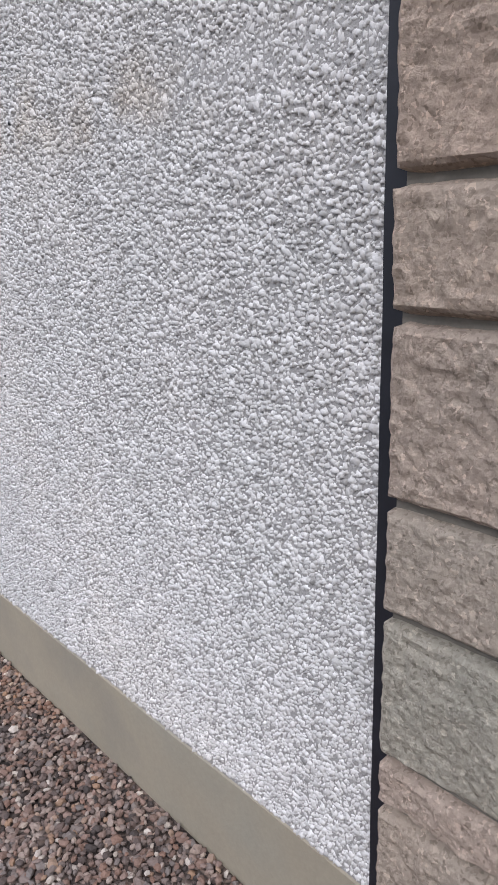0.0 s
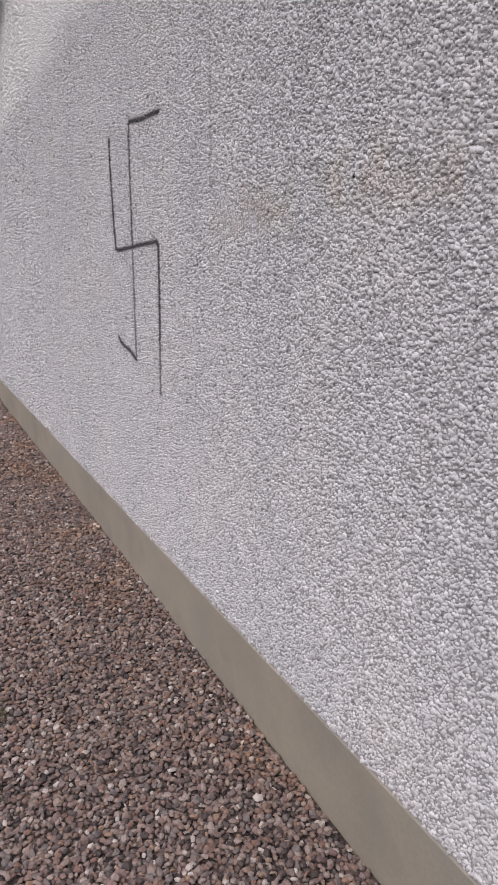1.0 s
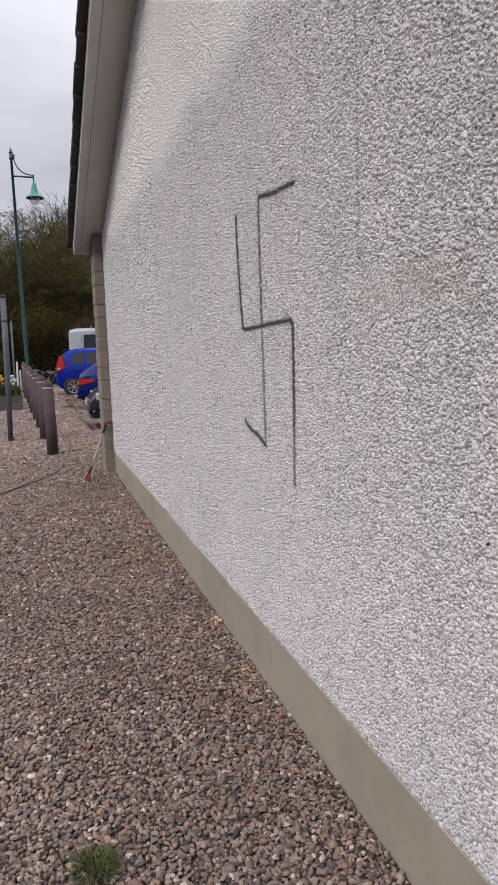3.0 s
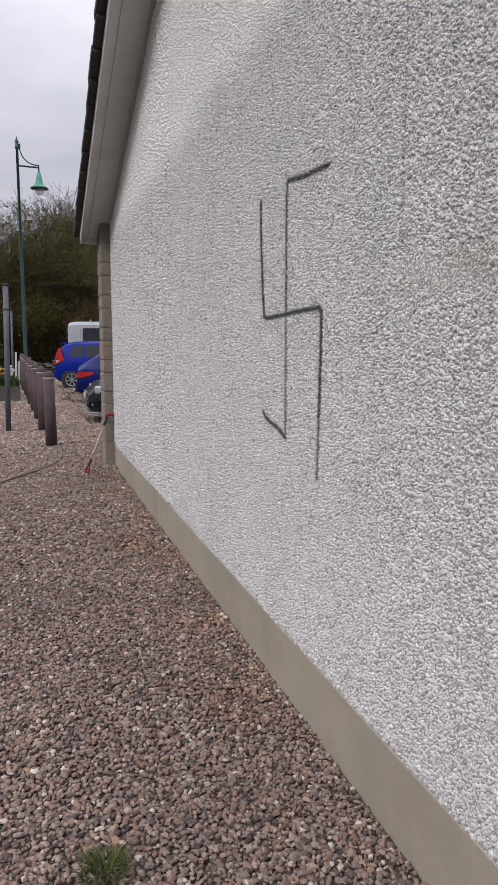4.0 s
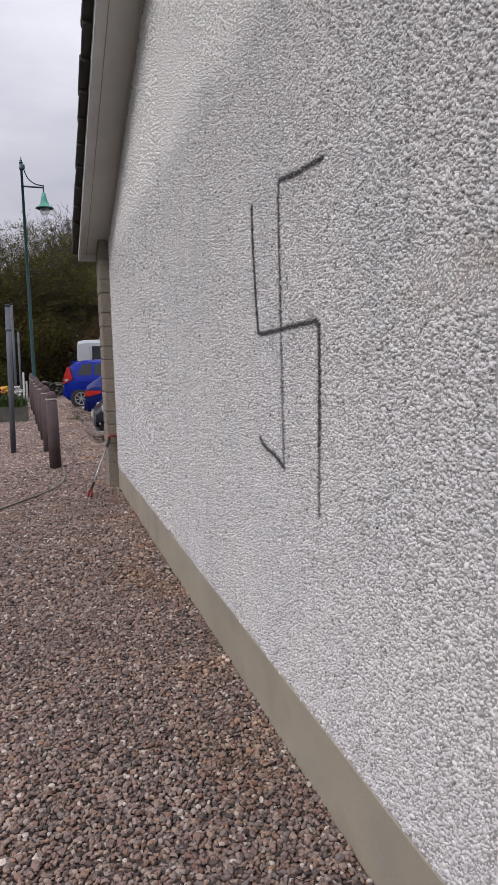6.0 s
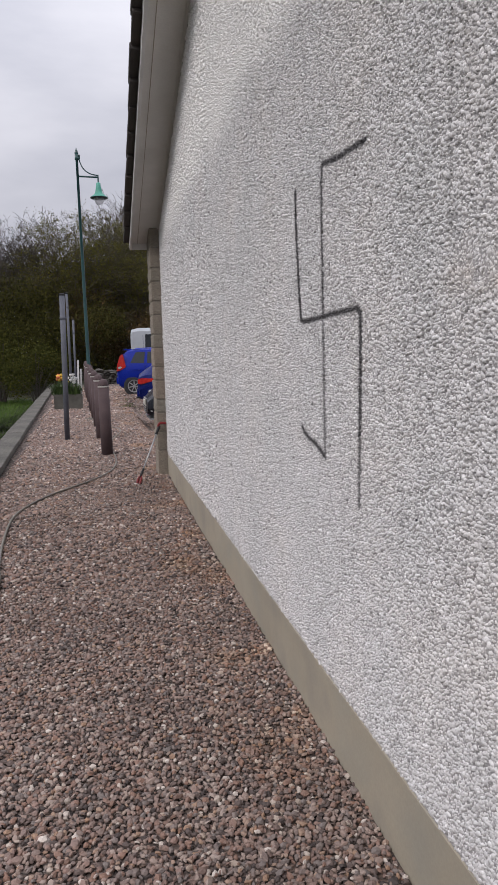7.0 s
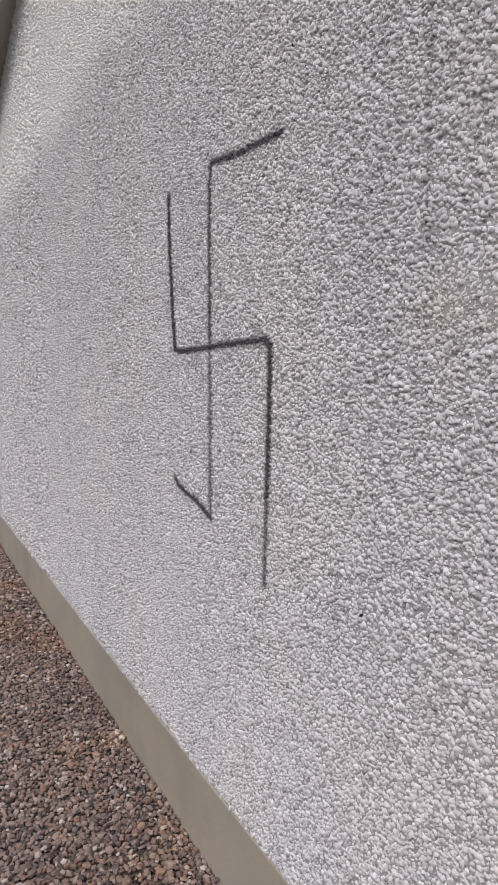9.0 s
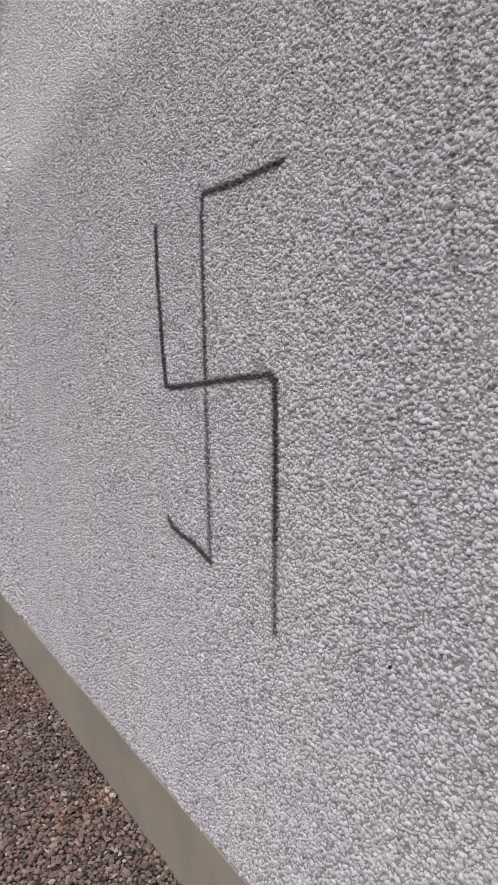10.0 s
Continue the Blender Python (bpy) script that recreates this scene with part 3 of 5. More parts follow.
bmesh.ops.bevel(tb, geom=tb.edges[:], offset=0.004, segments=1, affect="EDGES")
tile_me = finish(tb, "roof_tile", M_TILE)
pitch = math.degrees(math.atan(SLOPE))
for side in (1, -1):
    for i in range(int(length / step)):
        for c in range(3):
            along = i * step + 0.12
            y = RIDGE_Y + side * (EAVE_Y + 0.04 - RIDGE_Y - along / math.hypot(1, SLOPE))
            z = soffit_z(y) + 0.114 + random.uniform(-0.003, 0.004)
            part("roof_tile", tile_me, None, roof, m=pose(OUT - 0.062 + 0.165 + c * 0.325 + random.uniform(-0.006, 0.006), y, z, -(pitch - 4.0) * side + random.uniform(-0.6, 0.6), 0, random.uniform(-0.8, 0.8)) @ pose(0, 0, 0, 0, 0, 180 if side < 0 else 0))

# ---- yard materials ----
M_CAP = surface("concrete_cap", [(0.07, 0.064, 0.054), (0.15, 0.138, 0.118), (0.085, 0.08, 0.064)], 5.0, 0.9, 0.8, 60, wear=0.55, depth=0.008)
M_RECYCLED = surface("brown_bollard", [(0.078, 0.050, 0.052), (0.105, 0.069, 0.070)], 6.0, 0.85, 0.3, 90, wear=0.3)
M_PALE = surface("pale_band", [(0.42, 0.39, 0.36), (0.52, 0.49, 0.46)], 12.0, 0.6, 0.1, 80)
M_STEEL = surface("grey_post", [(0.10, 0.105, 0.125), (0.15, 0.155, 0.18)], 5.0, 0.6, 0.15, 90, metal=0.0, wear=0.25, shine=0.2)
M_GREENPAINT = surface("dark_green_paint", [(0.012, 0.055, 0.06), (0.02, 0.085, 0.085)], 4.0, 0.4, 0.08, 80, wear=0.3)
M_COPPER = surface("verdigris_shade", [(0.04, 0.27, 0.20), (0.07, 0.36, 0.27)], 9.0, 0.5, 0.1, 60, wear=0.25)
M_HOSE = surface("tan_hose", [(0.15, 0.13, 0.105), (0.235, 0.21, 0.17)], 5.0, 0.5, 0.1, 90, wear=0.35)
M_TROUGH = surface("planter_wood", [(0.085, 0.08, 0.066), (0.125, 0.118, 0.10)], 7.0, 0.8, 0.4, 60, wear=0.35)
M_LEAF = surface("leaf_green", [(0.025, 0.055, 0.010), (0.05, 0.10, 0.016), (0.075, 0.125, 0.028)], 9.0, 0.6, 0.1, 60, pick="island")
M_GRASS = surface("grass_blade", [(0.035, 0.05, 0.008), (0.065, 0.09, 0.014), (0.12, 0.115, 0.03)], 9.0, 0.85, 0.1, 60, pick="island")
M_YELLOW = surface("yellow_petal", [(0.75, 0.45, 0.03), (0.85, 0.6, 0.1)], 20, 0.6, 0.0)
M_ORANGE = surface("orange_petal", [(0.7, 0.16, 0.05), (0.8, 0.3, 0.12)], 20, 0.6, 0.0)
M_PETAL = surface("white_petal", [(0.75, 0.74, 0.72), (0.85, 0.84, 0.82)], 20, 0.6, 0.0)
M_RED = surface("red_plastic", [(0.16, 0.012, 0.014), (0.24, 0.02, 0.02)], 12, 0.4, 0.05)
M_BLACK = surface("black_rubber", [(0.014, 0.014, 0.015), (0.03, 0.03, 0.032)], 20, 0.7, 0.2, 120)
M_ALLOY = surface("bright_alloy", [(0.42, 0.42, 0.43), (0.55, 0.55, 0.56)], 12, 0.3, 0.05, metal=0.6)
M_BARK = surface("bark", [(0.05, 0.04, 0.033), (0.11, 0.09, 0.074)], 4.0, 0.9, 0.6, 30, wear=0.4, depth=0.02)
M_OLIVE = surface("olive_leaves", [(0.06, 0.058, 0.014), (0.115, 0.118, 0.024), (0.19, 0.18, 0.034), (0.13, 0.095, 0.03)], 1.0, 0.9, 0.0, 30, pick="island", shine=0.1)
M_DARKLEAF = surface("shrub_leaves", [(0.025, 0.027, 0.009), (0.055, 0.055, 0.014), (0.10, 0.09, 0.02)], 1.0, 0.9, 0.0, 30, pick="island", shine=0.1)
M_SHRUB = surface("green_shrub_leaves", [(0.03, 0.036, 0.009), (0.06, 0.066, 0.014), (0.11, 0.105, 0.022)], 1.0, 0.9, 0.0, 30, pick="island", shine=0.1)
M_MEADOW = surface("meadow_grass", [(0.025, 0.045, 0.008), (0.045, 0.085, 0.012), (0.075, 0.115, 0.02)], 1.0, 0.9, 0.0, 30, pick="island", shine=0.1)
M_RUSSET = surface("russet_leaves", [(0.04, 0.027, 0.015), (0.085, 0.054, 0.027), (0.13, 0.08, 0.036), (0.08, 0.07, 0.02)], 1.0, 0.9, 0.0, 30, pick="island", shine=0.1)
M_RUBBLE = surface("rubble_stone", [(0.05, 0.046, 0.04), (0.10, 0.093, 0.082), (0.19, 0.178, 0.16)], 6.0, 0.9, 0.6, 50, pick="object", wear=0.35, depth=0.01)


M_GLOBE = surface("lamp_globe", [(0.80, 0.81, 0.82), (0.86, 0.87, 0.88)], 4, 0.15, 0.0)
M_GLOBE.node_tree.nodes["Principled BSDF"].inputs["Alpha"].default_value = 0.38

# ---- low boundary wall with a concrete cap ----
cap_wall = tagged(new("wall_boundary"), "low boundary wall with weathered concrete cap stones", "wall", kind="structure")
body = bmesh.new()
ys = [-3.0 + i * 1.5 for i in range(26)]
for a, b in zip(ys, ys[1:]):
    vs = []
    for y in (a, b):
        x = CAP_X(y)
        vs.append([body.verts.new((x - 0.02, y, -0.9)), body.verts.new((x - 0.02, y, 0.035)), body.verts.new((x - 0.25, y, 0.035)), body.verts.new((x - 0.25, y, -0.9))])
    for i in range(3):
        body.faces.new((vs[0][i], vs[1][i], vs[1][i + 1], vs[0][i + 1]))
part("wall_body", body, M_RUBBLE, cap_wall)
cap_me = finish(box(-0.135, 0.135, -0.595, 0.595, 0.0, 0.07, 0.012), "cap_stone", M_CAP)
for i in range(30):
    y = -2.4 + 1.2 * i
    part("cap_stone", cap_me, None, cap_wall, m=pose(CAP_X(y) - 0.135 + random.uniform(-0.006, 0.006), y, 0.032 + random.uniform(-0.004, 0.004), random.uniform(-0.3, 0.3), random.uniform(-0.8, 0.8), 2.06 + random.uniform(-0.3, 0.3)))

# ---- bollards ----
def bollard():
    b = tagged(new("bollard"), "round brown bollard with a pale band and domed top", "bollard", "bollards along the yard")
    part("post", lathe([(0.070, -0.08), (0.069, 0.4), (0.066, 0.885)], 20), M_RECYCLED, b, smooth=True)
    part("band", lathe([(0.0675, 0.868), (0.0685, 0.870), (0.0685, 0.886), (0.0675, 0.888)], 20), M_PALE, b, "pale reflective band", smooth=True)
    part("dome", lathe([(0.067, 0.886), (0.066, 0.905), (0.058, 0.935), (0.040, 0.962), (0.018, 0.974), (0.0, 0.977)], 20), M_RECYCLED, b, smooth=True)
    return b


first = bollard()
first.scale = (1, 1, 0.965)
first.matrix_basis = pose(-0.588, 9.06, 0, 0.6, -0.6, 0) @ Matrix.Diagonal((1, 1, 0.965, 1))
for i in range(1, 10):
    y = 9.06 + 1.81 * i
    first.scale = (1, 1, 0.965 + 0.02 * i)
    copy_thing(first, pose(-0.588 - 0.0325 * (y - 9.06) + random.uniform(-0.012, 0.012), y + random.uniform(-0.06, 0.06), 0, random.uniform(-1, 1), random.uniform(-1, 1), random.uniform(0, 360)))
first.scale = (1, 1, 0.965)

# ---- steel posts ----
def steel_post(height, radius, label):
    p = tagged(new("sign_post"), label, "post", "steel posts by the low wall")
    part("pole", lathe([(radius, -0.1), (radius, height)], 14), M_STEEL, p, smooth=True)
    part("end_cap", lathe([(radius * 1.06, height - 0.02), (radius * 1.06, height + 0.006), (radius * 0.8, height + 0.016), (0.0, height + 0.018)], 14), M_BLACK, p, smooth=True)
    part("clamp", lathe([(radius * 1.05, height - 0.36), (radius * 1.18, height - 0.355), (radius * 1.18, height - 0.325), (radius * 1.05, height - 0.32)], 14), M_STEEL, p, smooth=True)
    return p


steel_post(2.12, 0.038, "plain grey steel post standing in gravel").matrix_basis = pose(-1.148, 10.92, 0, 0, 1.1, 0)
steel_post(2.78, 0.03, "slim grey steel post beside the flower planter").matrix_basis = pose(-1.33, 18.1, 0, 0.4, 0.2, 0)
steel_post(2.2, 0.026, "slim grey steel post behind the flower planter").matrix_basis = pose(-1.25, 19.0, 0, 0, 0.5, 0)

# ---- street lamp ----
lamp = tagged(new("street_lamp"), "dark green street lamp with verdigris bell shade", "street lamp")
LX, LY, LH = -0.93, 21.0, 6.93
part("column", lathe([(0.078, -0.1), (0.078, 0.9), (0.068, 0.95), (0.052, 1.05), (0.044, 3.5), (0.034, LH - 0.290), (0.055, LH - 0.274), (0.055, LH - 0.224), (0.048, LH - 0.207), (0.046, LH - 0.108)], 14), M_GREENPAINT, lamp, smooth=True)
part("finial", lathe([(0.052, LH - 0.108), (0.056, LH - 0.091), (0.03, LH - 0.071), (0.042, LH - 0.042), (0.02, LH - 0.017), (0.004, LH + 0.06)], 12), M_GREENPAINT, lamp, smooth=True)
ARM = 0.55
part("arm", tube([(0, 0, LH - 0.714), (ARM + 0.02, 0, LH - 0.730)], 0.024, 8), M_GREENPAINT, lamp)
part("scroll_brace", tube(curve_points([(0.07, 0, LH - 0.166), (0.075, 0, LH - 0.315), (0.17, 0, LH - 0.515), (0.34, 0, LH - 0.639), (0.55, 0, LH - 0.681)]), 0.016, 6), M_GREENPAINT, lamp)
part("brace_clip", lathe([(0.024, LH - 0.249), (0.024, LH - 0.141)], 8, m=Matrix.Translation((0.07, 0, 0))), M_GREENPAINT, lamp)
part("drop_rod", tube([(ARM, 0, LH - 0.664), (ARM, 0, LH - 0.913)], 0.02, 8), M_GREENPAINT, lamp)
shade = part("shade", lathe([(0.03, LH - 0.871), (0.058, LH - 0.888), (0.062, LH - 0.963), (0.075, LH - 0.996), (0.085, LH - 1.062), (0.110, LH - 1.162), (0.168, LH - 1.224), (0.236, LH - 1.266), (0.240, LH - 1.282), (0.226, LH - 1.286), (0.12, LH - 1.204)], 24, m=Matrix.Translation((ARM, 0, 0))), M_COPPER, lamp, "verdigris green bell shade", smooth=True)
part("rim", lathe([(0.243, LH - 1.277), (0.247, LH - 1.286), (0.238, LH - 1.296), (0.226, LH - 1.291)], 24, m=Matrix.Translation((ARM, 0, 0))), M_GREENPAINT, shade, smooth=True)
globe = part("globe", lathe([(0.138, LH - 1.270), (0.140, LH - 1.328), (0.120, LH - 1.394), (0.09, LH - 1.440), (0.04, LH - 1.461), (0.0, LH - 1.465)], 18, m=Matrix.Translation((ARM, 0, 0))), M_GLOBE, lamp, "clear glass globe", smooth=True)
lamp.matrix_basis = pose(LX, LY, 0, 0.0, -0.2, 0)

# ---- planter with flowers ----
def blades(bm, n, spread, height, wide, lean, rng, z0=0.0, sx=1.0):
    for _ in range(n):
        a, r = rng.uniform(0, 2 * math.pi), spread * math.sqrt(rng.random())
        o = Vector((math.cos(a) * r * sx, math.sin(a) * r, z0))
        d = Vector((math.cos(a + rng.uniform(-0.9, 0.9)), math.sin(a + rng.uniform(-0.9, 0.9)), 0)) * lean * rng.uniform(0.3, 1.2)
        h = height * rng.uniform(0.55, 1.15)
        s = d.orthogonal() if d.length > 1e-4 else Vector((1, 0, 0))
        s = Vector((-d.y, d.x, 0)).normalized() * wide * 0.5 if d.length > 1e-4 else Vector((wide * 0.5, 0, 0))
        p = [o, o + d * 0.35 + Vector((0, 0, h * 0.6)), o + d + Vector((0, 0, h * (0.95 if lean < height else 0.75)))]
        v = [bm.verts.new(p[0] - s), bm.verts.new(p[0] + s), bm.verts.new(p[1] + s * 0.8), bm.verts.new(p[1] - s * 0.8), bm.verts.new(p[2])]
        bm.faces.new((v[0], v[1], v[2], v[3]))
        bm.faces.new((v[3], v[2], v[4]))
    return bm


prng = random.Random(5)
planter = tagged(new("planter"), "weathered grey box planter full of spring flowers", "planter")
for nm, args in (("front_panel", (-0.33, 0.33, -0.20, -0.175, 0.0, 0.37)), ("back_panel", (-0.33, 0.33, 0.175, 0.20, 0.0, 0.37)), ("side_panel", (-0.33, -0.305, -0.174, 0.174, 0.0, 0.37)), ("side_panel", (0.305, 0.33, -0.174, 0.174, 0.0, 0.37))):
    part(nm, box(*args, 0.005), M_TROUGH, planter)
part("soil", box(-0.304, 0.304, -0.174, 0.174, 0.02, 0.33), M_BARK, planter, "dark potting soil")
planter.matrix_basis = pose(-1.40, 17.6, 0, 0, 0, 3)
for kind, petal, n, cx, label in (("yellow_flower", M_YELLOW, 9, -0.12, "yellow daffodils in leaf"), ("orange_flower", M_ORANGE, 7, -0.16, "orange tulips in leaf"), ("white_flower", M_PETAL, 12, 0.12, "white daffodils in leaf")):
    fl = tagged(new("flower_clump"), label + " growing in the planter", "flowers", "flowers in the planter")
    part("leaves", blades(bmesh.new(), 190, 0.19, 0.30, 0.022, 0.17, prng), M_LEAF, fl)
    for _ in range(n):
        a, r, h = prng.uniform(0, 6.28), 0.14 * math.sqrt(prng.random()), prng.uniform(0.27, 0.47)
        px, py = math.cos(a) * r, math.sin(a) * r * 0.8
        stem = part("flower", lathe([(0.008, -0.01), (0.03, 0.012), (0.042, 0.035), (0.036, 0.055), (0.012, 0.05)], 7, m=Matrix.Translation((px, py, h))), petal, fl)
        part("stem", tube([(px * 0.7, py * 0.7, 0), (px, py, h - 0.005)], 0.004, 4), M_LEAF, stem)
    fl.matrix_basis = pose(-1.40 + cx, 17.6 + prng.uniform(-0.02, 0.02), 0.33)
for dx, dy, hh in ((0.27, 0.42, 1.16), (0.335, 0.48, 0.95)):
    st = tagged(new("stake"), "white painted wooden stake behind the planter", "stake", "white stakes")
    part("shaft", box(-0.022, 0.022, -0.012, 0.012, -0.05, hh, 0.004), M_WHITE, st)
    st.matrix_basis = pose(-1.44 + dx, 17.6 + dy, 0, 0, 1.5, 4)

# ---- hose ----
hose_line = curve_points([(-0.62, 12.6, 0.02), (-0.40, 12.3, 0.022), (-0.36, 11.6, 0.022), (-0.50, 10.6, 0.02), (-0.53, 9.6, 0.022), (-0.50, 8.83, 0.022), (-0.50, 8.28, 0.022), (-0.57, 7.69, 0.022), (-0.74, 7.21, 0.022), (-0.93, 6.86, 0.022), (-1.10, 6.54, 0.022), (-1.25, 6.12, 0.022), (-1.32, 5.68, 0.022), (-1.30, 5.01, 0.022), (-1.25, 4.42, 0.022), (-1.21, 4.08, 0.022), (-1.25, 3.4, 0.022), (-1.40, 2.6, 0.022)], 7)
tagged(part("garden_hose", tube(hose_line, 0.0095, 8), M_HOSE, smooth=True), "long tan garden hose lying on the gravel", "hose")
coil = curve_points([(-0.86, 14.1, 0.02), (-0.70, 13.9, 0.02), (-0.62, 14.25, 0.03), (-0.80, 14.5, 0.02), (-0.95, 14.2, 0.04), (-0.78, 14.0, 0.05), (-0.66, 14.3, 0.05), (-0.85, 14.6, 0.02), (-0.7, 15.4, 0.02), (-0.88, 16.4, 0.02)], 7)
tagged(part("garden_hose", tube(coil, 0.0105, 8), M_HOSE, smooth=True), "loosely coiled tan hose beside the bollards", "hose")

# ---- litter picker leaning on the pilaster ----
foot, head = Vector((-0.325, 6.915, 0.02)), Vector((-0.075, 7.285, 0.515))
way = (head - foot).normalized()
picker = tagged(new("litter_picker"), "litter picker with red jaws leaning on the pilaster", "litter picker")
part("shaft", tube([foot + way * 0.12, head - way * 0.09], 0.0075, 10), M_ALLOY, picker, "bare alloy shaft", smooth=True)
part("collar", tube([foot + way * 0.05, foot + way * 0.15], 0.012, 10), M_BLACK, picker, smooth=True)
for sgn in (-1, 1):
    jaw = curve_points([foot + way * 0.07, foot + way * 0.04 + Vector((0.014 * sgn, -0.005, 0.004)), foot + Vector((0.012 * sgn, -0.012, -0.006)), foot + Vector((0.005 * sgn, -0.022, -0.012))], 4)
    part("jaw", tube(jaw, [0.010] * 5 + [0.013] * 5 + [0.011] * 3, 6), M_RED, picker, "red plastic jaw", smooth=True)
part("grip", tube([head - way * 0.11, head - way * 0.01], 0.014, 10), M_BLACK, picker, smooth=True)
part("handle", tube(curve_points([head - way * 0.02 + Vector((-0.01, 0, 0.005)), head + Vector((0.0, -0.02, 0.02)), head + Vector((0.03, -0.02, 0.022)), head + Vector((0.062, -0.02, 0.018))], 4), 0.013, 8), M_RED, picker, "red plastic handle", smooth=True)

# ---- grass tufts in the gravel ----
for x, y, s, n in ((-0.679, 1.555, 1.0, 230), (-0.80, 1.43, 0.55, 60), (-0.705, 1.275, 0.72, 90)):
    tuft = tagged(new("grass_tuft", finish(blades(bmesh.new(), n, 0.042 * s, 0.034 * s + 0.010, 0.0034, 0.05 * s, prng), "grass_tuft", M_GRASS)), "small tuft of green grass growing through gravel", "grass", kind="stuff")
    tuft.matrix_basis = pose(x, y, 0.006)
for i in range(9):
    x, y = prng.uniform(-0.1, 0.25), prng.uniform(16.5, 22)
    tuft = tagged(new("grass_tuft", finish(blades(bmesh.new(), 70, 0.12, 0.06, 0.008, 0.05, prng), "grass_tuft", M_GRASS)), "thin patch of grass in the parking gravel", "grass", kind="stuff")
    tuft.matrix_basis = pose(x, y, ground_height(x, y))

# ---- parked vehicles ----
def car_paint(name, colour, rough=0.28):
    return surface(name, [tuple(c * 0.85 for c in colour), colour], 3.0, rough, 0.0, 200, wear=0.1, coat=0.0, shine=0.22)


M_BLUE = car_paint("blue_paint", (0.004, 0.019, 0.27))
M_NAVY = car_paint("deep_blue_paint", (0.006, 0.014, 0.12))
M_GREY = car_paint("dark_grey_paint", (0.016, 0.018, 0.024))
M_VANWHITE = car_paint("van_paint", (0.40, 0.42, 0.45), 0.4)
M_PANE = surface("car_glass", [(0.015, 0.018, 0.022), (0.024, 0.028, 0.034)], 5, 0.05, 0.0, coat=0.0, shine=0.3)
M_TAIL = surface("red_lens", [(0.45, 0.012, 0.01), (0.6, 0.03, 0.02)], 20, 0.2, 0.0, coat=0.5)
M_LENS = surface("clear_lens", [(0.55, 0.57, 0.6), (0.75, 0.77, 0.8)], 40, 0.15, 0.0, metal=0.4)
M_PLATE = surface("plate", [(0.62, 0.60, 0.52), (0.7, 0.68, 0.6)], 5, 0.4, 0.0)


def prism(profile, y0, y1, bevel=0.0):
    """A profile of (u, z) corners, drawn out between two widths."""
    bm = bmesh.new()
    rows = [[bm.verts.new((u, y, z)) for u, z in profile] for y in (y0, y1)]
    n = len(profile)
    bm.faces.new(rows[0])
    bm.faces.new(rows[1][::-1])
    for i in range(n):
        bm.faces.new((rows[0][i], rows[1][i], rows[1][(i + 1) % n], rows[0][(i + 1) % n]))
    if bevel:
        bmesh.ops.bevel(bm, geom=bm.edges[:], offset=bevel, segments=2, affect="EDGES")
    return bm


def ring_of(s):
    """Half cross-section, from sill to roof, of one station (u, sill, belt, roof, half-widths at sill, belt, roof)."""
    u, z0, zb, zr, w0, wb, wr = s
    return [(w0 * 0.86, z0), (w0 * 0.97, z0 + 0.05), (wb, z0 + (zb - z0) * 0.45), (wb * 1.0, z0 + (zb - z0) * 0.75), (wb * 0.965, zb), (wr + (wb * 0.965 - wr) * 0.12, zb + (zr - zb) * 0.86), (wr * 0.86, zb + (zr - zb) * 0.975), (0.0, zr)]


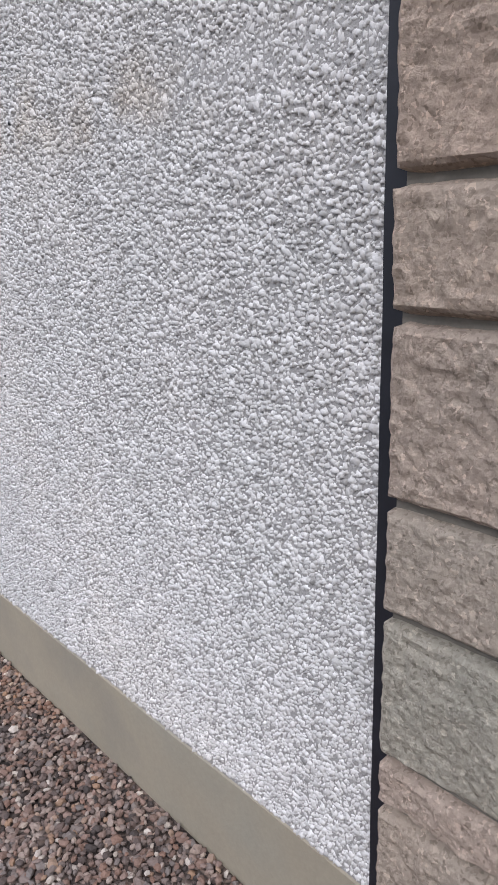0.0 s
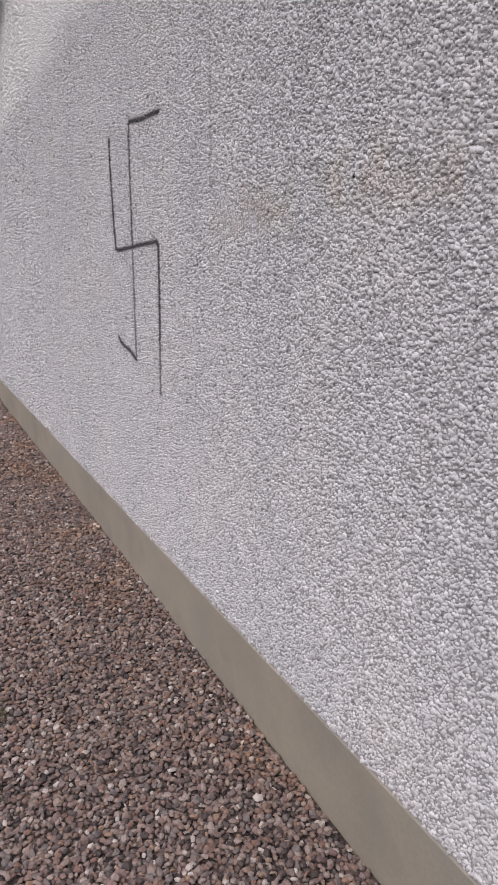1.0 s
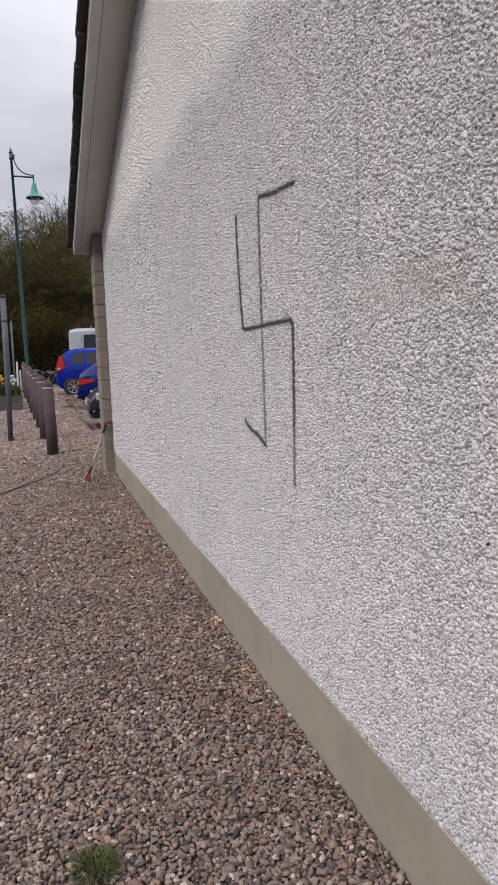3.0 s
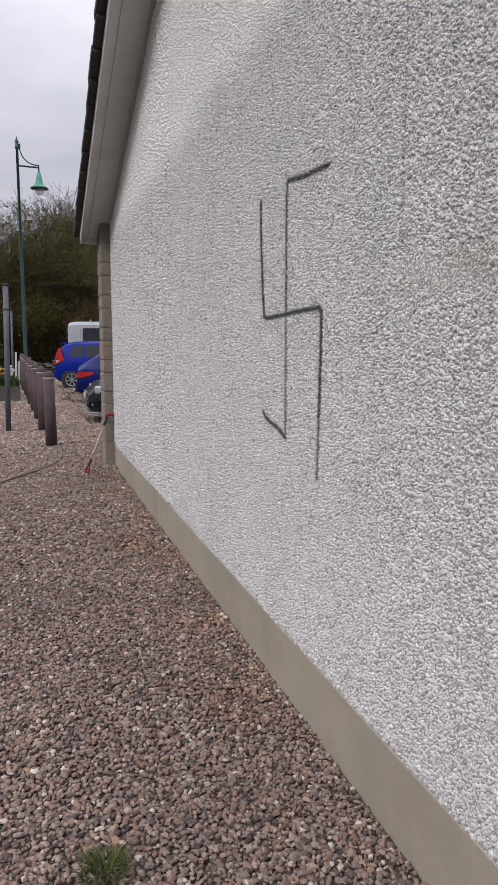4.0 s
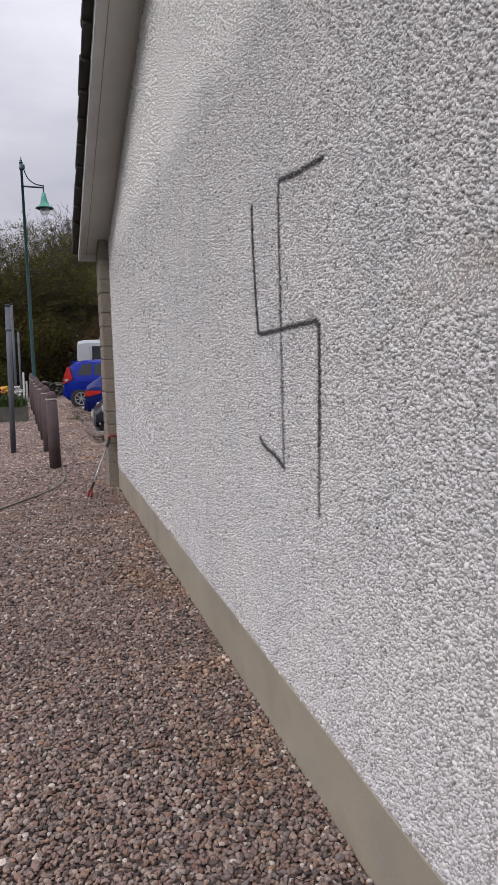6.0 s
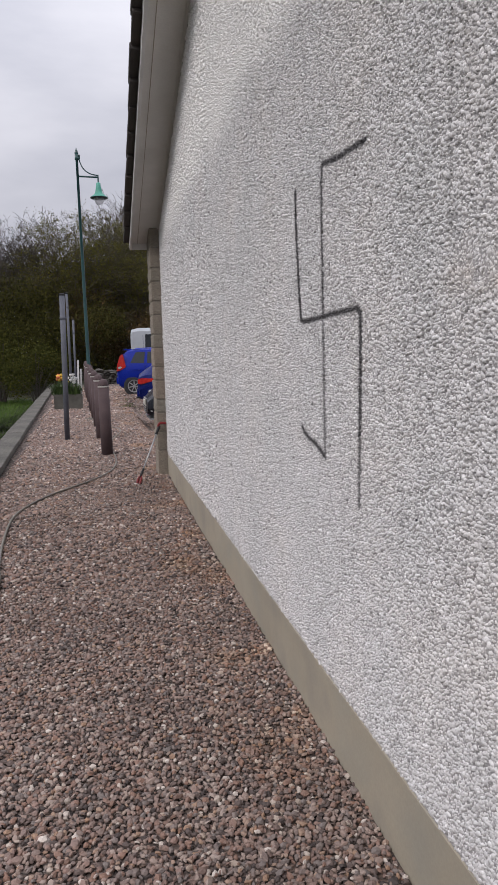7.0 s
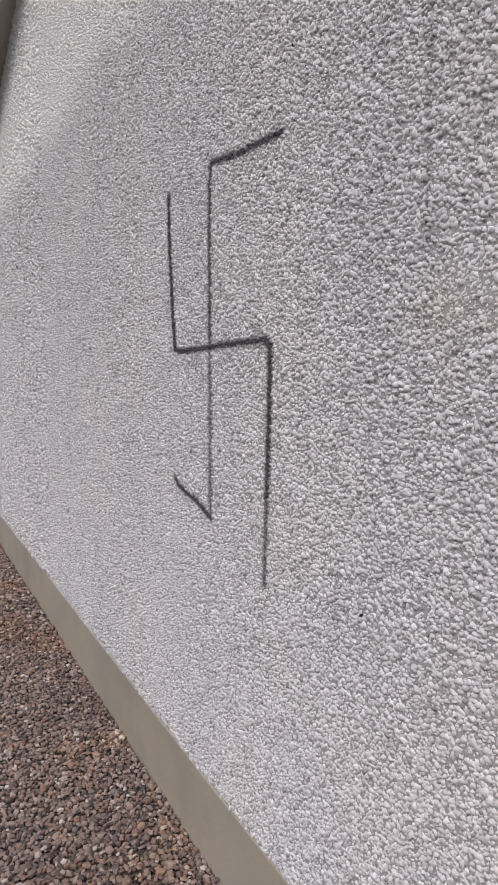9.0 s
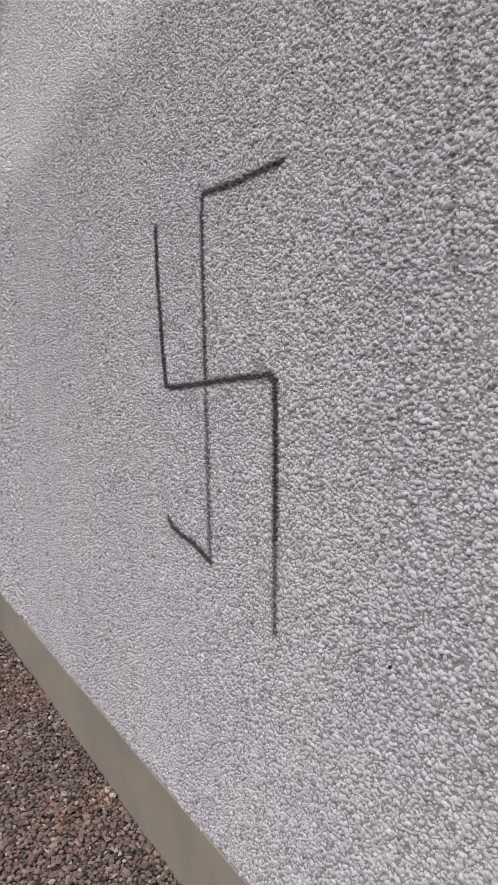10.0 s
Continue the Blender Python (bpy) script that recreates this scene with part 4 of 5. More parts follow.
def vehicle(name, label, group, stations, paint, wheel_u, wheel_r, side_glass, extras):
    """A body lofted through stations, with panes, lights, wheels and trim. The rear is at u = 0, and the front looks along +x."""
    car = tagged(new(name), label, "car" if name == "car" else "van", group)
    rings = []
    bm = bmesh.new()
    for s in stations:
        half = ring_of(s)
        full = [(s[0], -w, z) for w, z in half] + [(s[0], w, z) for w, z in half[-2::-1]]
        rings.append([bm.verts.new(p) for p in full])
    n = len(rings[0])
    for a, b in zip(rings, rings[1:]):
        for i in range(n - 1):
            bm.faces.new((a[i], b[i], b[i + 1], a[i + 1]))
        bm.faces.new((a[n - 1], b[n - 1], b[0], a[0]))
    bm.faces.new(rings[0])
    bm.faces.new(rings[-1][::-1])
    body = part("body", bm, paint, car, smooth=True)
    body.data.set_sharp_from_angle(angle=radians(24))

    def at(u, side, v):
        """A point of the greenhouse: v from belt 0 to roof edge 1; a little proud."""
        for s, t in zip(stations, stations[1:]):
            if s[0] <= u <= t[0]:
                f = (u - s[0]) / max(1e-6, t[0] - s[0])
                q = [a + (b - a) * f for a, b in zip(s, t)]
                h = ring_of(q)
                lo, hi = h[4], h[5]
                return Vector((u, side * (lo[0] + (hi[0] - lo[0]) * v + 0.006), lo[1] + (hi[1] - lo[1]) * v))
    for side in (-1, 1):
        for u0, u1, u2, u3 in side_glass:
            g = bmesh.new()
            steps = 6
            lo = [g.verts.new(at(u0 + (u1 - u0) * i / steps, side, 0.10)) for i in range(steps + 1)]
            hi = [g.verts.new(at(u2 + (u3 - u2) * i / steps, side, 0.86)) for i in range(steps + 1)]
            for i in range(steps):
                g.faces.new((lo[i], lo[i + 1], hi[i + 1], hi[i]))
            part("side_window", g, M_PANE, car, "dark glass side window", smooth=True)
    for nm, mat_, args, bev, lab in extras:
        part(nm, prism(*args, bev) if isinstance(args[0], list) else box(*args, bev), mat_, car, lab)
    wide = max(s[5] for s in stations)
    for u in wheel_u:
        for side in (-1, 1):
            turn = Matrix.Translation((u, side * (wide - 0.20), wheel_r)) @ pose(0, 0, 0, 90 * -side * -1, 0, 0)
            turn = Matrix.Translation((u, side * (wide - 0.20), wheel_r)) @ pose(0, 0, 0, -90 * side, 0, 0)
            part("wheel_arch", lathe([(wheel_r * 1.13, 0.0), (wheel_r * 1.13, 0.195), (wheel_r * 0.9, 0.198)], 28, m=turn), M_BLACK, car)
            wheel = part("wheel", lathe([(wheel_r * 0.70, 0.02), (wheel_r * 0.97, 0.03), (wheel_r, 0.06), (wheel_r, 0.185), (wheel_r * 0.96, 0.208), (wheel_r * 0.70, 0.212), (wheel_r * 0.68, 0.19)], 28, m=turn), M_BLACK, car, "black tyre with alloy rim")
            rim = part("rim", lathe([(wheel_r * 0.70, 0.190), (wheel_r * 0.70, 0.213), (wheel_r * 0.63, 0.211), (wheel_r * 0.60, 0.199)], 28, m=turn, caps=False), M_ALLOY, wheel)
            part("brake_disc", lathe([(wheel_r * 0.69, 0.10), (wheel_r * 0.2, 0.12), (0.0, 0.12)], 24, m=turn), M_BLACK, wheel)
            hub = bmesh.new()
            lathe([(wheel_r * 0.16, 0.19), (wheel_r * 0.15, 0.216), (wheel_r * 0.05, 0.218)], 12, hub, m=turn)
            for k in range(7):
                spoke = box(-0.016, 0.016, wheel_r * 0.12, wheel_r * 0.66, 0.200, 0.214, 0.003)
                tmp = bpy.data.meshes.new("spoke")
                bmesh.ops.transform(spoke, matrix=turn @ pose(0, 0, 0, 0, 0, 360 * k / 7), verts=spoke.verts[:])
                spoke.to_mesh(tmp)
                spoke.free()
                hub.from_mesh(tmp)
                bpy.data.meshes.remove(tmp)
            part("spokes", hub, M_ALLOY, wheel, "bright alloy spokes")
    return car


# tall small hatchback, tail to the yard
hatch = [(0.0, 0.42, 0.78, 0.82, 0.70, 0.74, 0.60), (0.04, 0.30, 0.92, 1.02, 0.74, 0.81, 0.62), (0.14, 0.24, 0.97, 1.24, 0.76, 0.84, 0.60), (0.34, 0.20, 0.98, 1.44, 0.78, 0.845, 0.58), (0.62, 0.18, 0.97, 1.50, 0.79, 0.85, 0.58),
         (1.4, 0.18, 0.95, 1.525, 0.80, 0.85, 0.59), (2.2, 0.18, 0.92, 1.50, 0.80, 0.85, 0.58), (2.75, 0.18, 0.90, 1.30, 0.80, 0.85, 0.60), (3.2, 0.20, 0.90, 1.02, 0.79, 0.84, 0.66), (3.7, 0.22, 0.78, 0.86, 0.76, 0.80, 0.62), (3.95, 0.30, 0.60, 0.68, 0.66, 0.70, 0.5), (4.0, 0.36, 0.5, 0.55, 0.55, 0.6, 0.4)]
LAMP = [(-0.015, 0.76), (0.10, 0.79), (0.30, 0.91), (0.26, 0.97), (0.21, 1.30), (0.12, 1.27), (0.02, 1.0)]
h_extra = [("tail_light", M_TAIL, (LAMP, -0.858, -0.60), 0.012, "red tail light"), ("tail_light", M_TAIL, (LAMP, 0.60, 0.858), 0.012, "red tail light"), ("tail_lens", M_LENS, ([(0.05, 0.83), (0.16, 0.88), (0.12, 0.92), (0.04, 0.90)], -0.862, -0.845), 0.002, "clear reversing lens"), ("wheel_lip", M_NAVY, ([(1.0, 0.22), (2.55, 0.22), (2.55, 0.27), (1.0, 0.27)], -0.85, -0.79), 0.01, "dark sill"), ("door_crease", M_BLUE, ([(0.5, 0.80), (2.9, 0.72), (2.9, 0.735), (0.5, 0.825)], -0.866, -0.84), 0.004, ""), ("door_gap", M_BLACK, ([(1.70, 0.30), (1.708, 0.30), (1.758, 0.95), (1.75, 0.95)], -0.8535, -0.84), 0.0, "dark door gap"), ("door_gap", M_BLACK, ([(0.90, 0.60), (0.908, 0.60), (0.888, 0.95), (0.88, 0.95)], -0.8535, -0.84), 0.0, "dark door gap"), ("roof_rail", M_BLACK, ([(0.5, 1.452), (2.1, 1.462), (2.1, 1.475), (0.5, 1.465)], -0.57, -0.55), 0.003, "black roof gutter"), ("rear_window", M_PANE, (0.085, 0.13, -0.54, 0.54, 1.02, 1.16), 0.01, "dark rear window"), ("spoiler", M_BLUE, (0.22, 0.48, -0.52, 0.52, 1.435, 1.47), 0.012, ""),
           ("number_plate", M_PLATE, (-0.012, 0.0, -0.26, 0.26, 0.60, 0.71), 0.003, "plain number plate"), ("bumper", M_BLUE, (-0.035, 0.12, -0.74, 0.74, 0.36, 0.58), 0.03, ""), ("door_handle", M_BLUE, (1.42, 1.56, -0.872, -0.85, 0.86, 0.89), 0.006, ""), ("door_mirror", M_BLUE, (2.58, 2.76, -0.98, -0.84, 0.92, 1.06), 0.02, "")]
blue = vehicle("car", "bright blue hatchback parked tail-out on the gravel", "parked cars", hatch, M_BLUE, (0.52, 3.05), 0.29, [(0.42, 0.86, 0.60, 0.90), (0.95, 1.72, 0.98, 1.74), (1.80, 2.78, 1.82, 2.36)], h_extra)
blue.matrix_basis = pose(-0.02, 23.9, 0, 0, 0, -5)
# lower deep blue hatchback
low = [(0.0, 0.40, 0.72, 0.80, 0.68, 0.74, 0.58), (0.05, 0.28, 0.86, 0.94, 0.74, 0.82, 0.62), (0.22, 0.24, 0.92, 1.06, 0.76, 0.85, 0.60), (0.60, 0.20, 0.93, 1.30, 0.78, 0.86, 0.56), (0.95, 0.18, 0.92, 1.41, 0.79, 0.865, 0.56),
       (1.6, 0.18, 0.91, 1.445, 0.80, 0.87, 0.57), (2.3, 0.18, 0.89, 1.40, 0.80, 0.87, 0.57), (2.9, 0.18, 0.87, 1.12, 0.80, 0.86, 0.60), (3.3, 0.20, 0.84, 0.93, 0.79, 0.85, 0.66), (3.8, 0.22, 0.72, 0.80, 0.74, 0.78, 0.6), (4.02, 0.32, 0.55, 0.60, 0.6, 0.66, 0.45)]
LONG_LAMP = [(0.0, 0.69), (0.10, 0.675), (0.40, 0.75), (0.46, 0.82), (0.12, 0.84), (0.015, 0.82)]
l_extra = [("tail_light", M_TAIL, (LONG_LAMP, -0.866, -0.50), 0.012, "red tail light"), ("tail_light", M_TAIL, (LONG_LAMP, 0.50, 0.866), 0.012, "red tail light"), ("spoiler", M_NAVY, ([(0.66, 1.30), (0.98, 1.40), (0.98, 1.42), (0.60, 1.335)], -0.50, 0.50), 0.006, ""), ("bumper_strip", M_BLACK, ([(-0.045, 0.30), (0.12, 0.30), (0.12, 0.37), (-0.045, 0.37)], -0.70, 0.70), 0.01, "black lower bumper"), ("rear_window", M_PANE, (0.30, 0.34, -0.52, 0.52, 1.00, 1.12), 0.01, "dark rear window"),
           ("number_plate", M_PLATE, (-0.014, 0.0, -0.26, 0.26, 0.50, 0.61), 0.003, "plain number plate"), ("bumper", M_NAVY, (-0.03, 0.14, -0.73, 0.73, 0.34, 0.56), 0.03, ""), ("door_mirror", M_NAVY, (2.72, 2.9, -0.99, -0.84, 0.90, 1.02), 0.02, "")]
navy = vehicle("car", "deep blue hatchback with red tail lights parked on gravel", "parked cars", low, M_NAVY, (0.68, 3.22), 0.31, [(0.72, 1.30, 0.95, 1.32), (1.40, 2.86, 1.42, 2.40)], l_extra)
navy.matrix_basis = pose(0.40, 20.1, -0.2, 0, 0, -4)
# dark grey car, nose to the yard
g_extra = [("headlight", M_LENS, (3.62, 3.90, -0.775, -0.46, 0.60, 0.74), 0.03, "clear headlight"), ("headlight", M_LENS, (3.62, 3.90, 0.46, 0.775, 0.60, 0.74), 0.03, "clear headlight"), ("grille", M_BLACK, (3.93, 4.035, -0.46, 0.46, 0.32, 0.47), 0.02, "black front grille"),
           *[("grille_bar", M_ALLOY, (4.02, 4.042, -0.44, 0.44, zz, zz + 0.012), 0.003, "bright grille bar") for zz in (0.345, 0.385, 0.425, 0.465)], ("bonnet_edge", M_ALLOY, (3.93, 4.03, -0.42, 0.42, 0.600, 0.612), 0.003, ""), ("number_plate", M_PLATE, (4.03, 4.05, -0.26, 0.26, 0.48, 0.58), 0.003, "plain number plate"), ("splitter", M_ALLOY, (3.80, 3.99, -0.66, 0.66, 0.20, 0.235), 0.01, "pale lower bumper strip"), ("fog_lamp", M_LENS, (3.88, 3.965, -0.66, -0.54, 0.36, 0.44), 0.02, ""), ("fog_lamp", M_LENS, (3.88, 3.965, 0.54, 0.66, 0.36, 0.44), 0.02, ""), ("door_mirror", M_GREY, (2.72, 2.9, 0.84, 0.99, 0.90, 1.02), 0.02, "")]
grey = vehicle("car", "dark grey car parked nose-out beyond the pilaster", "parked cars", low, M_GREY, (0.68, 3.22), 0.30, [(0.72, 1.30, 0.95, 1.32), (1.40, 2.86, 1.42, 2.40)], g_extra)
grey.matrix_basis = pose(4.27, 14.75, -0.24, 0, 0, 180)
van_st = [(0.0, 0.45, 1.25, 2.20, 0.86, 0.94, 0.80), (0.05, 0.36, 1.28, 2.36, 0.88, 0.97, 0.84), (0.3, 0.32, 1.3, 2.42, 0.90, 0.98, 0.85), (2.0, 0.30, 1.3, 2.44, 0.90, 0.98, 0.86), (3.7, 0.30, 1.28, 2.40, 0.90, 0.98, 0.84), (4.3, 0.30, 1.22, 1.95, 0.90, 0.97, 0.80), (4.8, 0.32, 1.05, 1.30, 0.88, 0.95, 0.78), (5.2, 0.36, 0.85, 0.98, 0.82, 0.88, 0.68), (5.35, 0.45, 0.65, 0.7, 0.7, 0.75, 0.5)]
v_extra = [("tail_light", M_TAIL, (0.02, 0.12, -0.95, -0.86, 0.9, 1.35), 0.02, "red tail light"), ("tail_light", M_TAIL, (0.02, 0.12, 0.86, 0.95, 0.9, 1.35), 0.02, "red tail light"), ("rear_window", M_PANE, (-0.004, 0.05, -0.70, -0.08, 1.45, 2.0), 0.01, "dark rear window"), ("rear_window", M_PANE, (-0.004, 0.05, 0.08, 0.70, 1.45, 2.0), 0.01, "dark rear window"), ("roof_bar", M_VANWHITE, (0.9, 0.96, -0.84, 0.84, 2.43, 2.475), 0.008, ""), ("roof_bar", M_VANWHITE, (2.0, 2.06, -0.84, 0.84, 2.44, 2.485), 0.008, ""), ("door_gap", M_BLACK, ([(0.50, 0.50), (0.51, 0.50), (0.51, 2.1), (0.50, 2.1)], -0.983, -0.95), 0.0, "dark door gap"), ("side_moulding", M_BLACK, ([(0.3, 0.78), (3.6, 0.78), (3.6, 0.86), (0.3, 0.86)], -0.985, -0.95), 0.005, "black side moulding")]
van = vehicle("van", "white panel van parked behind the blue cars", "parked vans", van_st, M_VANWHITE, (0.95, 4.25), 0.33, [(0.58, 2.3, 0.60, 2.3), (3.3, 4.2, 3.3, 3.9)], v_extra)
van.matrix_basis = pose(0.72, 30.6, 0, 0, 0, -3)

# ---- rubble wall, trees and undergrowth at the far end ----
far_wall = tagged(new("wall_far", finish(box(-1.0, 9.0, 33.85, 34.3, -0.2, 0.62), "wall_far", M_BARK)), "tumbled grey rubble wall before the trees", "wall", kind="structure")
srng = random.Random(8)


def rubble(w, h, seed):
    """One uneven field stone."""
    rng = random.Random(seed)
    bm = bmesh.new()
    bmesh.ops.create_icosphere(bm, subdivisions=1, radius=1.0)
    for v in bm.verts:
        k = rng.uniform(0.8, 1.2)
        v.co = Vector((math.copysign(abs(v.co.x) ** 0.7, v.co.x) * w * k, v.co.y * 0.16 * k, math.copysign(abs(v.co.z) ** 0.7, v.co.z) * h * k))
    return finish(bm, "stone", M_RUBBLE)


block_me = [rubble(w, h, 40 + i) for i, (w, h) in enumerate(((0.07, 0.045), (0.11, 0.055), (0.15, 0.06), (0.09, 0.075), (0.18, 0.05)))]
for r in range(8):
    x = -1.0 + srng.uniform(0, 0.2)
    while x < 3.4:
        i = srng.randrange(5)
        w = (0.07, 0.11, 0.15, 0.09, 0.18)[i]
        if r < 7 or srng.random() < 0.6:
            part("stone", block_me[i], None, far_wall, m=pose(x + w, 33.82 + srng.uniform(-0.06, 0.06), 0.04 + r * 0.095 + srng.uniform(-0.03, 0.03), srng.uniform(-10, 10), srng.uniform(-14, 14), srng.uniform(-20, 20)))
        x += 2 * w * srng.uniform(0.85, 1.1)


def leaf_cards(points, size, rng, material, name):
    """Small folded leaf clumps at points: two triangles each, of any turn."""
    p = np.asarray(points)
    n = len(p)
    g = np.random.default_rng(rng.randrange(10 ** 6))
    a = g.normal(size=(n, 3))
    a /= np.linalg.norm(a, axis=1, keepdims=True)
    b = np.cross(a, g.normal(size=(n, 3)))
    b /= np.linalg.norm(b, axis=1, keepdims=True)
    s = size * g.uniform(0.5, 1.4, (n, 1))
    v = np.stack([p - a * s * 0.5, p - b * s * 0.32 + np.cross(a, b) * s * 0.1, p + a * s * 0.5, p + b * s * 0.32 + np.cross(a, b) * s * 0.1], 1)
    t = (np.arange(n)[:, None, None] * 4 + np.array([(0, 1, 2), (0, 2, 3)])[None]).reshape(-1, 3)
    return tri_mesh(name, v.reshape(-1, 3), t, material)


def tree(height, seed, leaves, leaf_size, spread, label, material):
    """A tapered trunk with forking limbs down to twigs, and a ragged crown of small leaves."""
    rng = random.Random(seed)
    vs, fs, tips = [], [], []

    def limb(p, d, length, r, depth):
        steps = 4 if depth < 2 else (3 if depth < 4 else 2)
        sides = 7 if depth == 0 else (5 if depth < 3 else 3)
        last, pts = None, []
        for i in range(steps + 1):
            rr = max(0.0075, r * (1 - 0.45 * i / steps))
            s = d.orthogonal().normalized()
            o = d.cross(s)
            k = len(vs)
            vs.extend(p + (s * math.cos(2 * math.pi * j / sides) + o * math.sin(2 * math.pi * j / sides)) * rr for j in range(sides))
            if last is not None:
                fs.extend((last + j, last + (j + 1) % sides, k + (j + 1) % sides, k + j) for j in range(sides))
            last = k
            pts.append((p.copy(), d.copy(), rr))
            d = (d + Vector((rng.uniform(-1, 1), rng.uniform(-1, 1), rng.uniform(-0.4, 0.8) if depth < 3 else rng.uniform(-0.8, 0.6))) * (0.10 if depth == 0 else (0.24 if depth < 3 else 0.42))).normalized()
            p = p + d * length / steps
        if depth >= 5:
            tips.append(pts[-1][0])
            return
        if depth >= 3:
            tips.extend(q for q, _, _ in pts[1:])
        for _ in range((6, 5, 4, 4, 2)[depth]):
            q, dd, rr = pts[rng.randrange(1 if depth else 2, len(pts))]
            side = Vector((rng.uniform(-1, 1), rng.uniform(-1, 1), rng.uniform(-0.25, 0.55)))
            nd_ = (dd * (0.75 if depth else 0.55) + side * spread).normalized()
            limb(q, nd_, length * rng.uniform(0.52, 0.78), rr * rng.uniform(0.45, 0.62), depth + 1)
        q, dd, rr = pts[-1]
        limb(q, dd, length * 0.68, rr * 0.8, depth + 1)

    limb(Vector((0, 0, -0.2)), Vector((0, 0, 1)), height * 0.36, height * 0.022, 0)
    t = tagged(new("tree"), label, "tree", "trees behind the yard")
    part("trunk", mesh_of("trunk", vs, fs, M_BARK), None, t, "bare dark trunk and branches")
    full = [q for q in tips if rng.random() < 0.7] or tips
    pts = [max(full[rng.randrange(len(full))], full[rng.randrange(len(full))], key=lambda q: q.z) + Vector((rng.gauss(0, 0.10), rng.gauss(0, 0.10), rng.gauss(0, 0.09))) for _ in range(leaves)]
    if leaves:
        part("crown", leaf_cards(pts, leaf_size, rng, material, "crown"), None, t, "sparse olive leaves")
    return t


def plant(t, x, y, top, turn, own=False):
    """Sets a tree, or a copy of it, so that its highest twig reaches a height."""
    high = max(v.co.z for v in t.children[0].data.vertices)
    k = top / high
    t.scale = (k, k, k)
    if own:
        t.matrix_basis = pose(x, y, 0, 0, 0, turn) @ Matrix.Diagonal((k, k, k, 1))
    else:
        copy_thing(t, pose(x, y, 0, 0, 0, turn))


bare = tree(9.8, 3, 40, 0.03, 1.05, "bare branching tree with few leaves", M_OLIVE)
leafy = tree(9.2, 12, 26000, 0.062, 1.0, "tree with thin olive spring leaves", M_OLIVE)
for x, y, top, turn in ((-4.0, 43.0, 8.6, 130), (-7.6, 43.5, 8.2, 60), (0.6, 45.0, 10.4, 250), (2.2, 46.0, 10.3, 30), (-2.6, 45.0, 8.9, 80)):
    plant(bare, x, y, top, turn)
plant(bare, -5.6, 42.0, 8.4, 0, True)
for x, y, top, turn in ((0.5, 41.0, 9.6, 140), (2.5, 40.0, 9.3, 220), (-0.5, 43.5, 10.0, 75), (3.6, 43.0, 9.8, 10), (-3.7, 41.2, 7.6, 300)):
    plant(leafy, x, y, top, turn)
plant(leafy, -1.5, 40.3, 9.3, 0, True)


def shrub(seed, w, h, n, size, label, material):
    """A ragged bush: many stems and small leaf clumps."""
    rng = random.Random(seed)
    lobes = [(Vector((rng.uniform(-0.5, 0.5) * w, rng.uniform(-0.4, 0.4) * w, rng.uniform(0.25, 0.75) * h)), rng.uniform(0.16, 0.34)) for _ in range(11)]
    pts = []
    for _ in range(n):
        c, r = lobes[rng.randrange(len(lobes))]
        d = Vector((rng.gauss(0, 1), rng.gauss(0, 1), rng.gauss(0, 0.8))).normalized() * rng.uniform(0.35, 1.1) ** 0.6
        q = c + Vector((d.x * r * w, d.y * r * w, d.z * r * h))
        if q.z > 0:
            pts.append(q)
    s = tagged(new("shrub"), label, "shrub", "shrubs under the trees")
    stems = bmesh.new()
    for c, r in lobes:
        tube(curve_points([(rng.uniform(-0.1, 0.1), rng.uniform(-0.1, 0.1), -0.3), (c.x * 0.4, c.y * 0.4, c.z * 0.5), c], 3), 0.025, 4, stems)
    part("stem_tangle", stems, M_BARK, s)
    part("leaves", leaf_cards(pts, size, rng, material, "leaves"), None, s, "dense dark leaves")
    return s


dark = shrub(21, 4.2, 3.6, 15000, 0.08, "dense dark evergreen shrub under the trees", M_DARKLEAF)
dark.matrix_basis = pose(-4.4, 37.0, 0)
for x, y, z, a, s, h in ((-1.4, 37.6, 0, 60, 1.05, 1.1), (-7.6, 37.0, 0, 300, 1.15, 1.2), (-2.9, 41.0, 0.3, 100, 1.3, 1.25), (-6.2, 41.5, 0.4, 260, 1.35, 1.45), (-4.6, 39.6, 0.2, 20, 1.2, 1.5)):
    dark.scale = (s, s, h)
    copy_thing(dark, pose(x, y, z, 0, 0, a))
dark.scale = (1, 1, 1)
russet = shrub(27, 4.4, 3.8, 15000, 0.08, "tangled russet-brown shrub under the trees", M_RUSSET)
russet.matrix_basis = pose(1.6, 37.4, 0)
for x, y, z, a, s, h in ((0.6, 42.2, 0.3, 190, 1.3, 1.2), (3.6, 41.4, 0.4, 40, 1.3, 1.2), (-1.0, 39.2, 0.2, 140, 1.1, 1.2), (4.8, 37.4, 0, 210, 1.0, 1.0)):
    russet.scale = (s, s, h)
    copy_thing(russet, pose(x, y, z, 0, 0, a))
russet.scale = (1, 1, 1)
lighter = shrub(33, 2.3, 2.5, 8000, 0.065, "olive-green shrub beyond the low wall", M_SHRUB)
lighter.matrix_basis = pose(-3.1, 29.0, -0.35)
for x, y, z, a, s, h in ((-4.6, 31.0, -0.4, 100, 1.3, 1.3), (-5.2, 22.0, -0.55, 200, 1, 1)):
    lighter.scale = (s, s, h)
    copy_thing(lighter, pose(x, y, z, 0, 0, a))
lighter.scale = (1, 1, 1)
rough_grass = blades(bmesh.new(), 7000, 1.0, 0.13, 0.012, 0.10, prng)
